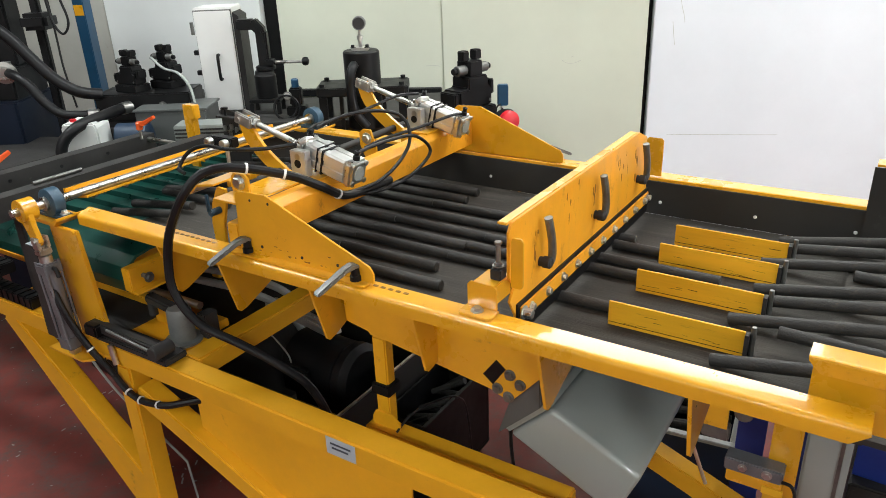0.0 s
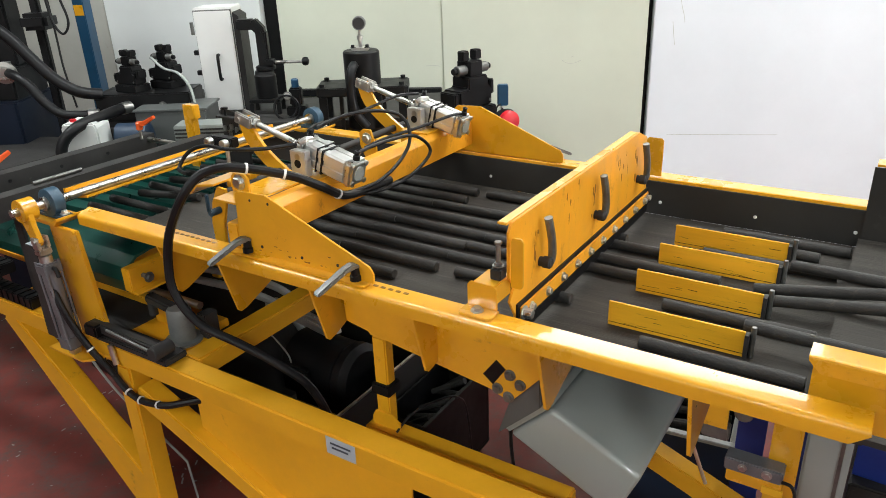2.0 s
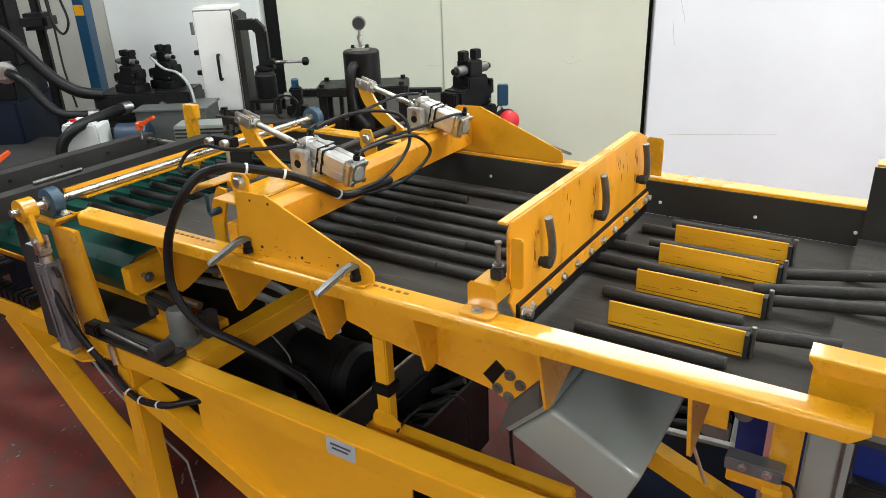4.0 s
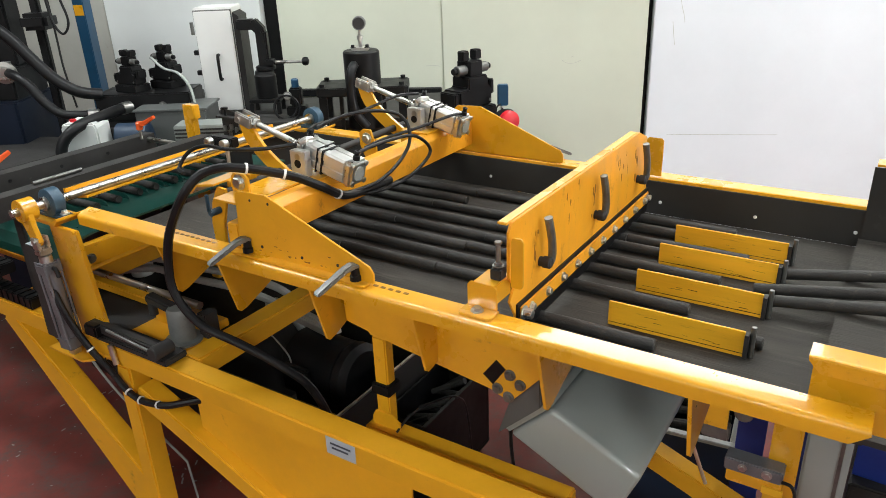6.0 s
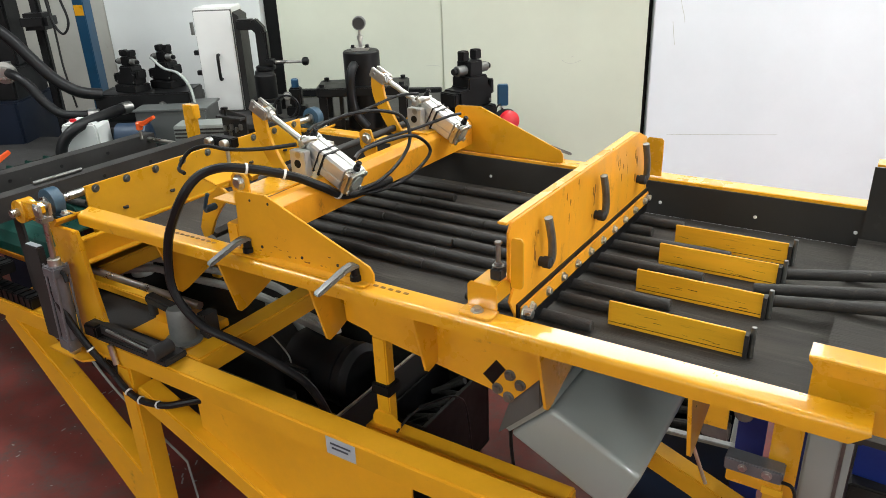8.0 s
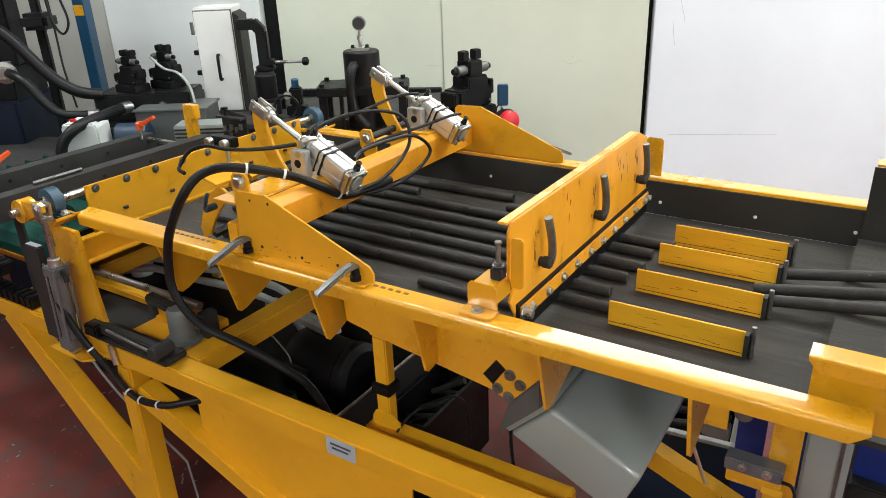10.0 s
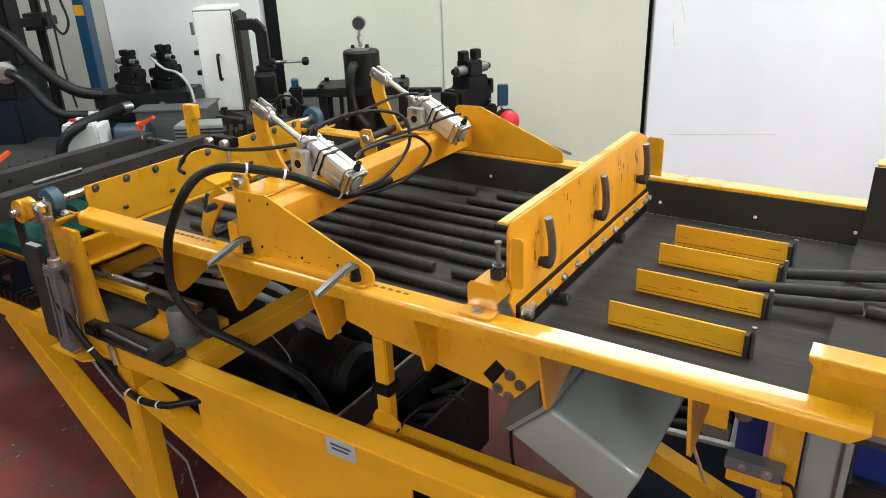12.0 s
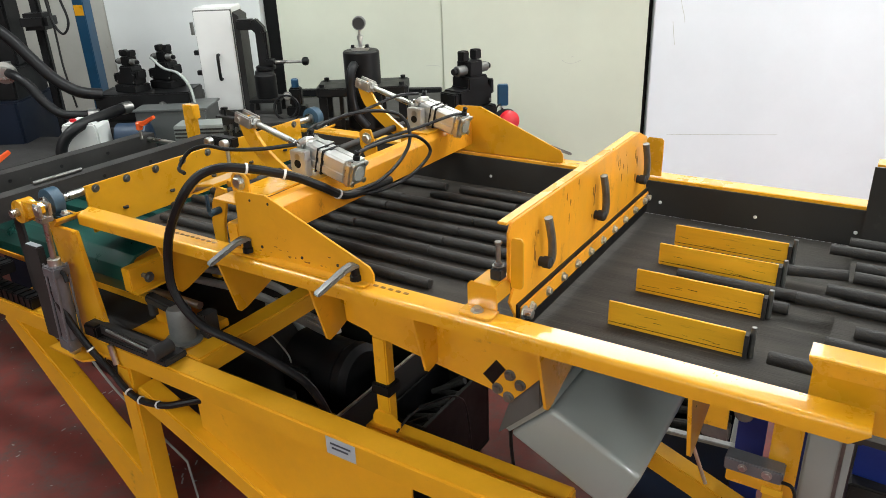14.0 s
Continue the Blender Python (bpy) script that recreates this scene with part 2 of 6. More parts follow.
# high daylight window above the panels
win = thing("window_1", (0, 0, 0), "long high window with white daylight outside", "window", kind="structure", m=wall)
part("pane", box(B(), 0.352, 2.515, 0.14, 0.146, 2.48, 3.62), DAYLIGHT, win, "bright glowing pane", local=Matrix())
for a in (0.3405, 2.5265):
    part("jamb", box(B(), a - 0.0095, a + 0.0095, 0.12, 0.17, 2.455, 3.645), WHITE, win, local=Matrix())
for s0, s1, mat, lab, y0 in ((-5.0, -2.03, GREY_WALL, "dull beige-grey wall panel behind the press", 0.02), (-2.028, -1.047, OFF_WHITE, "off-white painted wall panel with scuffs", 0.02), (-0.941, 0.0415, CREAM, "cream painted wall panel with scuffs", 0.02),
                             (0.0435, 1.2075, CREAM, "cream painted wall panel with a cracked mark", 0.012), (1.239, 4.4, PALE, "bright white wall panel with faint scratches", 0.0)):
    solid("wall_panel", box(B(), s0, s1, y0, 0.10, 0, 2.42), mat, lab, "wall panel", m=wall, bevel=0.004, kind="structure")

# small marks on the panels
MARK = material("grey_scuff", (0.47, 0.47, 0.42), 0.7, vary=0.3, scale=30, bump=0)
for y0, pts in ((0.012, [(0.735, 1.045), (0.755, 1.030), (0.79, 1.022), (0.82, 1.030), (0.845, 1.040)]), (0.012, [(0.79, 1.060), (0.80, 1.064)]),
                (0.0, [(1.365, 1.42), (1.38, 1.34), (1.40, 1.27), (1.405, 1.24)]), (0.0, [(1.34, 1.25), (1.35, 1.18), (1.36, 1.12)]),
                (0.0, [(1.36, 0.605), (1.65, 0.602), (1.98, 0.600)]), (0.02, [(-0.06, 1.02), (-0.02, 1.021), (0.02, 1.018)])):
    solid("wall_scuff", tube(B(), [(s, y0 - 0.0002, z) for s, z in pts], 0.0012, 5, 5), MARK, "thin grey scratch on a wall panel", "scratch", m=wall, kind="structure")

# ceiling lamps: rows of tubes, all out of view
def ceiling_lamp(x, y, z, turn, length=1.5):
    t = thing("ceiling_lamp", (0, 0, 0), "unseen white twin-tube ceiling lamp, added to light the hall", "ceiling lamp", "ceiling lamps", m=pose(x, y, z, 0, 0, turn))
    part("tray", box(B(), -length / 2, length / 2, -0.09, 0.09, 0.0, 0.05), WHITE, t, local=Matrix())
    for dy in (-0.05, 0.05):
        part("tube", cyl(B(), (-length / 2 + 0.02, dy, -0.02), (length / 2 - 0.02, dy, -0.02), 0.016, 10), TUBE_GLOW, t, local=Matrix())
    part("rod", cyl(B(), (-0.5, 0, 0.04), (-0.5, 0, 4.6 - z), 0.006, 8), STEEL, t, local=Matrix())
    part("rod", cyl(B(), (0.5, 0, 0.04), (0.5, 0, 4.6 - z), 0.006, 8), STEEL, t, local=Matrix())
    L = bpy.data.lights.new("ceiling_lamp_light", "AREA")
    L.shape, L.size, L.size_y, L.energy, L.color = "RECTANGLE", length, 0.2, LAMP_W, (0.94, 1.0, 1.0)
    lo = new("ceiling_lamp_light", L)
    lo.matrix_basis = pose(x, y, z - 0.05, 0, 0, turn)
    return t


# the 3.7 m row is added to brighten the rear wall
for x, y, z, turn, LAMP_W in ((-3.9, 0.9, 3.7, 25, 80.0), (-1.9, 2.2, 3.7, 25, 48.0), (0.4, 3.2, 3.7, 25, 60.0), (2.0, 3.9, 3.7, 25, 68.0),
                              (-2.8, -2.2, 3.1, 0, 56.0), (-0.4, -2.2, 3.1, 0, 54.0), (2.2, -2.0, 3.1, 0, 104.0), (3.4, 0.6, 3.1, 90, 60.0)):
    ceiling_lamp(x, y, z, turn)

# unseen glowing panel and area lamp on the east wall, added to brighten the divider
east_panel = thing("east_fill_panel", (7.95, 2.4, 2.1), "unseen wide glowing panel on the east wall, added as fill light", "window", kind="structure")
for i in range(4):
    part("pane", box(B(), 7.97, 7.98, 0.22 + 1.1 * i, 1.28 + 1.1 * i, 1.02, 2.98), EAST_FILL, east_panel, "bright glowing pane")
    part("mullion", box(B(), 7.93, 7.99, 0.18 + 1.1 * i, 0.215 + 1.1 * i, 1.0, 3.0), WHITE, east_panel)
fill_lamp = bpy.data.lights.new("east_fill_light", "AREA")
fill_lamp.shape, fill_lamp.size, fill_lamp.size_y, fill_lamp.energy, fill_lamp.color = "RECTANGLE", 4.2, 1.9, 225.0, (0.97, 1.0, 1.0)
new("east_fill_light", fill_lamp).matrix_basis = look((7.9, 2.4, 2.0), (0.0, 1.9, 1.0))

# ---------------------------------------------------------------- the feed table
BED = 0.88        # rubber bed
RAIL = 1.0        # top of the side rails
NEAR, FAR = 1.21, 2.25
GATE_X = -2.17

table = thing("vibrating_table", (-1.0, 1.7, 0.6), "yellow vibrating feed table lined with black rubber", "feed table")
part("bed", box(B(), -2.15, 0.10, 1.30, FAR - 0.009, BED - 0.012, BED), RUBBER, table, "worn black rubber bed")
# near rail: a folded channel
fold = [(1.158 - 0.011 * math.sin(a), 0.989 + 0.011 * math.cos(a)) for a in [radians(15 * k) for k in range(7)]]
bm = prism(B(), fold + [(1.147, 0.965), (1.151, 0.965), (1.151, 0.988), (1.156, 0.995), (1.208, 0.995), (1.208, 0.975), (1.2125, 0.975), (1.2125, 0.997), (1.209, 1.0)], "x", -2.085, 0.045)
for v in bm.verts:      # clipped lower corner of the lip, skewed left end
    if v.co.x > 0 and v.co.z < 0.98 and v.co.y < 1.16:
        v.co.x -= 0.028
    if v.co.x < -2 and v.co.y > 1.2:
        v.co.x -= 0.03
part("side_rail", bm, YELLOW, table, "long yellow folded rail with worn edges", bevel=0.0012)
bm = prism(B(), [(2.318, 0.966), (2.318, 0.997), (2.314, 1.0), (2.252, 1.0), (2.250, 0.998), (2.250, 0.905), (2.254, 0.905), (2.254, 0.995), (2.314, 0.995), (2.314, 0.966)], "x", -2.10, 0.045)
part("side_rail", bm, YELLOW, table)
part("side_lining", prism(B(), [(1.2135, 0.985), (1.2195, 0.985), (1.302, 0.885), (1.302, 0.868), (1.296, 0.868)], "x", -2.15, 0.04), SHEET, table)
part("side_lining", box(B(), -2.15, 0.04, FAR - 0.008, FAR - 0.002, BED, 0.990), SHEET, table, "dark side lining with bright screws")
for x in (-0.625, -0.335, -0.065, -0.95, -1.25):
    part("screw", lathe(B(), (x, FAR - 0.008, 0.922), (0, -1, 0), [(0, 0.0055), (0.002, 0.005), (0.003, 0.002)], 12), TIE, table, "bright screw head")
for x in (-1.725, -1.475, -1.152, -0.848, -0.540, -0.237):
    part("rib", prism(B(), [(1.1525, 0.964), (1.153, 0.987), (1.158, 0.9945), (1.2075, 0.9945), (1.2125, 0.972), (1.294, 0.866), (1.38, 0.860), (1.228, 0.800), (1.205, 0.796), (1.196, 0.803)], "x", x - 0.004, x + 0.004), YELLOW, table, bevel=0.001)
    part("rib", prism(B(), [(2.316, 0.962), (2.2545, 0.962), (2.2545, 0.861), (2.11, 0.861), (2.24, 0.80), (2.27, 0.80)], "x", x - 0.004, x + 0.004), YELLOW, table)
part("under_sheet", box(B(), -2.14, 0.04, 1.305, FAR - 0.009, BED - 0.0185, BED - 0.0125), DARK_STEEL, table)

# lane plates on the bed, each with a stud
for y, lab in ((1.484, ""), (1.682, ""), (1.872, ""), (2.025, "")):
    pl = part("lane_plate", box(B(), -0.512, -0.207, y - 0.003, y + 0.003, BED, BED + 0.062), YELLOW_WORN, table, "scratched yellow lane plate", bevel=0.0012)
    part("stud", cyl(B(), (-0.192, y + 0.004, BED), (-0.192, y + 0.004, BED + 0.075), 0.006, 10, 0.001), GREY_STEEL, pl)
    bm = box(B(), -0.510, -0.209, y - 0.0036, y - 0.0029, BED + 0.0085, BED + 0.0098)
    rs = random.Random(int(y * 1000))
    for k in range(9):
        x, z, w = rs.uniform(-0.495, -0.235), BED + 0.009 + 0.034 * rs.random() ** 2.6, rs.uniform(0.004, 0.045)
        box(bm, -w / 2, w / 2, -0.0004, 0.0002, -0.0002, 0.0002 + 0.0011 * rs.random() ** 3, pose(min(x, -0.212 - w / 2), y - 0.0031, z, 0, rs.uniform(-3, 6), 0))
    part("scrape_mark", bm, BLACK, pl, "thin black scrape marks")
    part("end_strip", box(B(), -0.2065, -0.198, y - 0.012, y + 0.008, BED, BED + 0.058), DARK_STEEL, pl)

# feed chute overlapping the table's end
chute = thing("feed_chute", (0.6, 1.7, 0.9), "dark lined feed chute with a yellow folded side", "chute")
part("chute_floor", box(B(), -0.055, 1.6, 1.25, 2.22, BED + 0.022, BED + 0.034), RUBBER, chute, "worn black rubber chute floor")
part("side_plate", prism(B(), [(1.2050, 1.0722), (1.2058, 1.0748), (1.2082, 1.0764), (1.2110, 1.0766), (1.256, 1.0766), (1.256, 1.0736), (1.2094, 1.0736), (1.2094, 1.0722)], "x", -0.0652, 1.6), YELLOW, chute)
part("folded_flap", prism(B(), [(-0.0650, 1.0720), (-0.0642, 1.0670), (-0.0455, 1.0475), (-0.0410, 1.0462), (1.6, 1.0462), (1.6, 1.0720)], "y", 1.2052, 1.2092), YELLOW, chute)
part("side_plate", box(B(), -0.0585, 1.6, 1.246, 1.252, 0.93, 1.0734), YELLOW, chute)
part("side_lining", box(B(), -0.05, 1.6, 2.232, 2.238, 0.90, 1.12), SHEET, chute)
part("side_plate", box(B(), -0.045, 1.6, 2.239, 2.30, 1.121, 1.127), YELLOW, chute)

# ---------------------------------------------------------------- bridge with the clamp cylinders
bridge = thing("cylinder_bridge", (-1.4, 1.7, 1.0), "yellow steel bridge across the feed table", "machine bridge")
for y0, s in ((1.186, -1), (2.256, 1)):
    pts = [(-1.412, 1.0045), (-1.405, 1.158), (-1.395, 1.168), (-1.30, 1.172), (-0.985, 1.046), (-0.974, 1.03), (-0.974, 1.0045)]
    part("gusset", prism(B(), pts, "y", y0, y0 + 0.006), YELLOW, bridge, bevel=0.0012)
    f0, f1 = (1.161, 1.186) if s < 0 else (2.262, 2.300)
    part("foot", box(B(), -1.44, -0.985, f0, f1, 1.0005, 1.0065), YELLOW, bridge, bevel=0.001)
for x, z, r in ((-1.352, 1.150, 0.0035), (-1.290, 1.150, 0.0035), (-1.194, 1.026, 0.0042), (-1.08, 1.030, 0.0042), (-1.33, 1.028, 0.0042)):
    part("screw", lathe(B(), (x, 1.186, z), (0, -1, 0), [(0, r), (0.0012, r), (0.0016, r * 0.6)], 10), DARK_STEEL, bridge, "dark countersunk screw")
rs = random.Random(9)
for k in range(16):
    a, c, w, hgt = rs.uniform(-1.36, -1.05), 1.016 + 0.03 * rs.random() ** 2, rs.uniform(0.002, 0.009), rs.uniform(0.0008, 0.003)
    part("rub_stain", prism(B(), [(a + w * math.sin(q) * rs.uniform(0.6, 1.2), c + hgt * math.cos(q) * rs.uniform(0.7, 1.1)) for q in [j * math.tau / 9 for j in range(9)]], "y", 1.1857 - 0.00004 * k, 1.1862), STAIN, bridge, "brown rubbed stain")
bm = prism(B(), [(-1.385, 1.118), (-1.385, 1.124), (-1.352, 1.124), (-1.335, 1.106), (-1.335, 1.030), (-1.341, 1.030), (-1.341, 1.103), (-1.354, 1.118)], "y", 1.192, 2.256)
part("cross_beam", bm, ORANGE, bridge, bevel=0.0015)
part("rear_beam", box(B(), -1.46, -1.42, 1.192, 2.256, 1.012, 1.070), YELLOW, bridge, bevel=0.003)
for y in (1.50, 2.075):
    part("pedestal", box(B(), -1.462, -1.3525, y - 0.085, y + 0.085, 1.1241, 1.130), YELLOW, bridge, bevel=0.001)
    part("pedestal_web", box(B(), -1.455, -1.42, y - 0.08, y + 0.08, 1.0705, 1.124), YELLOW, bridge, bevel=0.001)
# slotted holes in the near rail, levers that clamp the bridge's feet
# flat discs in darkened yellow: the shade inside each hole is painted on
HOLE = material("shadowed_yellow_edge", (0.22, 0.10, 0.012), 0.6, vary=0.4, scale=60, bump=0.05)
for x in [-1.672 + 0.0215 * i for i in range(8)] + [-0.972 + 0.0215 * i for i in range(5)]:
    part("rail_hole", prism(B(), [(x + 0.0052 * math.cos(a) + math.copysign(0.002, math.cos(a)), 1.190 + 0.0046 * math.sin(a)) for a in [math.tau * (k + 0.5) / 14 for k in range(14)]], "z", 1.0002, 1.0009), HOLE, table, "slotted hole, its shade painted in dark yellow")
for x in [-0.93 + 0.024 * i for i in range(6)]:
    part("rail_hole", cyl(B(), (x, 2.285, 1.0002), (x, 2.285, 1.0009), 0.0055, 12), HOLE, table)


def clamp_lever(x, y, turn):
    t = thing("clamp_lever", (0, 0, 0), "grey cranked clamping lever on a black boss", "clamp lever", "clamp levers", m=pose(x, y, 1.0068, 0, 0, turn))
    part("boss", lathe(B(), (0, 0, 0), (0, 0, 1), [(0, 0.014), (0.012, 0.014), (0.014, 0.011), (0.034, 0.011), (0.037, 0.008)], 16), BLACK, t, local=Matrix())
    part("handle", prism(B(), [(0.012, 0.030), (0.004, 0.042), (-0.012, 0.045), (-0.030, 0.040), (-0.105, 0.004), (-0.112, -0.001), (-0.108, -0.007), (-0.096, -0.003), (-0.028, 0.028), (-0.010, 0.031)], "y", -0.012, 0.012), GREY_STEEL, t, "worn grey steel handle", bevel=0.003, local=Matrix())
    return t


clamp_lever(-1.378, 1.180, 72)
clamp_lever(-1.024, 1.182, 72)
clamp_lever(-1.06, 2.285, -125)

# beam furniture: end block, bearing plates, trunnion blocks
part("end_bracket", prism(B(), [(-1.50, 1.1305), (-1.50, 1.170), (-1.488, 1.182), (-1.448, 1.182), (-1.436, 1.170), (-1.436, 1.1305)], "y", 1.262, 1.270), YELLOW, bridge, bevel=0.001)
part("bracket_floor", box(B(), -1.50, -1.386, 1.193, 1.40, 1.1245, 1.130), YELLOW, bridge, bevel=0.001)
part("pivot_bolt", hexbolt(B(), (-1.468, 1.262, 1.158), (0, -1, 0), 0.015, 0.010), ZINC, bridge)
part("end_bracket", prism(B(), [(-1.485, 1.1245), (-1.485, 1.165), (-1.470, 1.178), (-1.44, 1.178), (-1.42, 1.1245), (-1.42, 1.0705), (-1.46, 1.0705)], "y", 1.795, 1.803), YELLOW, bridge, bevel=0.001)
part("pivot_bolt", hexbolt(B(), (-1.455, 1.795, 1.150), (0, -1, 0), 0.013, 0.010), ZINC, bridge)
CYL_Y = (1.50, 2.075)
TR = (-1.387, 1.180)
for cy in CYL_Y:
    for dy in (-0.052, 0.052):
        blk = part("trunnion_block", box(B(), TR[0] - 0.058, TR[0] - 0.002, cy + dy - 0.013, cy + dy + 0.013, 1.1305, 1.205), ALU, bridge, "machined aluminium trunnion block", bevel=0.002)
        if dy < 0:
            part("bore", cyl(B(), (TR[0] - 0.03, cy + dy - 0.0135, TR[1] - 0.012), (TR[0] - 0.03, cy + dy - 0.0145, TR[1] - 0.012), 0.012, 16), BLACK, blk)

# ---------------------------------------------------------------- divider across the bed
divider = thing("divider_plate", (-0.66, 1.7, 0.95), "upright yellow divider plate with three grey pull handles", "divider plate")
bm = prism(B(), [(1.298, 0.940), (1.262, 1.00), (1.285, 1.03), (1.258, 1.06), (1.258, 1.165), (1.272, 1.185), (2.09, 1.185), (2.165, 1.155), (2.195, 0.965), (2.193, 0.940)], "x", -0.666, -0.660)
part("plate", bm, ORANGE, divider, "smudged yellow plate", bevel=0.0015)
part("lip", box(B(), -0.690, -0.6662, 1.262, 2.09, 1.180, 1.186), YELLOW, divider, bevel=0.0015)
part("rubber_strip", box(B(), -0.6598, -0.6555, 1.292, 2.20, 0.900, 0.982), BLACK, divider, "black rubber sealing strip")
part("clamp_strip", box(B(), -0.6553, -0.650, 1.302, 2.190, 0.936, 0.9715), ORANGE, divider, bevel=0.001)
for i in range(10):
    y = 1.352 + i * 0.0885
    part("bolt", hexbolt(B(), (-0.650, y, 0.953), (1, 0, 0), 0.0085, 0.008), ZINC, divider)
part("end_bolt", hexbolt(B(), (-0.650, 1.313, 0.955), (1, 0, 0), 0.012, 0.020), ZINC, divider)
part("end_bolt", hexbolt(B(), (-0.650, 2.180, 0.955), (1, 0, 0), 0.009, 0.010), ZINC, divider)
part("end_tab", prism(B(), [(-0.655, 1.04), (-0.655, 1.15), (-0.650, 1.157), (-0.632, 1.157), (-0.626, 1.15), (-0.626, 1.05), (-0.632, 1.04)], "y", 1.258, 1.264), YELLOW, divider, bevel=0.001)
part("end_tab", prism(B(), [(-0.69, 1.0045), (-0.69, 1.12), (-0.682, 1.128), (-0.642, 1.128), (-0.634, 1.12), (-0.634, 1.0045)], "y", 2.256, 2.262), YELLOW, divider, bevel=0.001)
for y in (1.418, 1.758, 2.098):
    h = part("pull_handle", tube(B(), [(-0.644, y - 0.004, 1.036), (-0.640, y + 0.006, 1.038), (-0.637, y + 0.011, 1.050), (-0.636, y + 0.010, 1.075), (-0.636, y + 0.004, 1.105), (-0.637, y - 0.004, 1.132), (-0.639, y - 0.009, 1.153)], 0.0100, 10, 6), GREY_STEEL, divider, "worn grey lever handle")
    part("boss", lathe(B(), (-0.6598, y - 0.004, 1.040), (1, 0, 0), [(0, 0.012), (0.008, 0.011), (0.009, 0.014), (0.026, 0.014), (0.030, 0.010)], 16), DARK_STEEL, h)
rs = random.Random(4)
for y, z, k in ((1.395, 1.09, 7), (1.735, 1.09, 7), (2.075, 1.09, 7), (1.95, 1.13, 7), (1.60, 1.13, 4)):
    bm = B()
    for i in range(k):
        a, c, w, hgt = y + rs.uniform(-0.012, 0.012) * (4 if z > 1.1 else 1), z + rs.uniform(-0.045, 0.04), rs.uniform(0.0012, 0.004), rs.uniform(0.006, 0.018)
        prism(bm, [(a + w * math.sin(q) * rs.uniform(0.6, 1.2), c + hgt * math.cos(q) * rs.uniform(0.7, 1.1)) for q in [j * math.tau / 9 for j in range(9)]], "x", -0.6599, -0.6597 + 0.00005 * i)
    part("rub_stain", bm, STAIN, divider, "brown rubbed stains")
part("foot_bracket", prism(B(), [(-0.732, 1.0065), (-0.732, 1.056), (-0.724, 1.064), (-0.668, 1.064), (-0.660, 1.056), (-0.660, 1.0065)], "y", 1.2035, 1.2085), YELLOW, divider, bevel=0.001)
part("foot_bracket", prism(B(), [(-0.736, 1.2085), (-0.736, 1.172), (-0.728, 1.164), (-0.664, 1.164), (-0.656, 1.172), (-0.656, 1.2085)], "z", 1.0005, 1.006), YELLOW, divider, bevel=0.001)
part("foot_bolt", hexbolt(B(), (-0.699, 1.188, 1.006), (0, 0, 1), 0.010, 0.007), ZINC, divider)
part("support_tube", box(B(), -0.725, -0.6675, 1.209, 1.284, 1.012, 1.060), YELLOW, divider, bevel=0.003)
ad = part("adjuster_block", box(B(), -0.694, -0.668, 1.236, 1.264, 1.0605, 1.086), DARK_STEEL, divider, "dark steel adjuster block", bevel=0.002)
part("adjuster_bolt", hexbolt(cyl(B(), (-0.681, 1.250, 1.086), (-0.681, 1.250, 1.138), 0.0055, 10), (-0.681, 1.250, 1.138), (0, 0, 1), 0.009, 0.007, False), GREY_STEEL, ad)
part("lock_nut", hexbolt(B(), (-0.681, 1.250, 1.090), (0, 0, 1), 0.009, 0.007), GREY_STEEL, ad)

# ---------------------------------------------------------------- vibrator under the bed
vib = thing("vibrator_unit", (-0.6, 1.4, 0.8), "grey boxed vibrator motor slung under the feed table", "vibrator motor")
bm = prism(B(), [(-1.130, 0.926), (-1.125, 0.840), (-0.985, 0.812), (-0.703, 0.772), (-0.651, 0.752), (-0.575, 0.840), (-0.520, 0.926)], "y", 1.246, 1.254)
mp = part("mount_plate", bm, YELLOW, vib, bevel=0.001)
part("square_hole", prism(B(), [(-0.720, 0.809), (-0.685, 0.856), (-0.661, 0.837), (-0.694, 0.788)], "y", 1.2445, 1.2458), BLACK, mp, "dark square window")
for x, z in ((-0.650, 0.826), (-0.624, 0.807), (-0.682, 0.781), (-0.654, 0.766)):
    part("bolt", lathe(hexbolt(B(), (x, 1.246, z), (0, -1, 0), 0.0098, 0.009), (x, 1.246, z), (0, -1, 0), [(0, 0.0135), (0.0025, 0.0135), (0.003, 0.012)], 18), GREY_STEEL, mp, "oily steel bolt and washer")
# a box hung on the slant: e1 runs down its length
Bc, e1 = Vector((-0.669, 0.637)), Vector((0.900, -0.436))
A2 = Vector((-0.560, 0.746))
bm = prism(B(), [A2, A2 + e1 * 0.240, Bc + e1 * 0.300, Bc], "y", 1.275, 1.660)
bmesh.ops.recalc_face_normals(bm, faces=bm.faces[:])
bmesh.ops.bevel(bm, geom=bm.edges[:], offset=0.013, segments=5, profile=0.5, affect="EDGES", clamp_overlap=True)
part("cover", bm, GREY_PAINT, vib, "glossy grey folded steel cover")
part("cover_flange", prism(B(), [A2 - e1 * 0.002, A2 - e1 * 0.020, Bc - e1 * 0.020, Bc - e1 * 0.002], "y", 1.282, 1.655), GREY_PAINT, vib, "grey mounting flange", bevel=0.002)
Fa, Fb = A2 - e1 * 0.0205, Bc - e1 * 0.0205
part("mount_block", prism(B(), [Fa, Vector((-0.580, 0.836)), Vector((-0.655, 0.752)), Fb], "y", 1.2545, 1.60), TANK_GREY, vib, "dull grey mounting block", bevel=0.002)

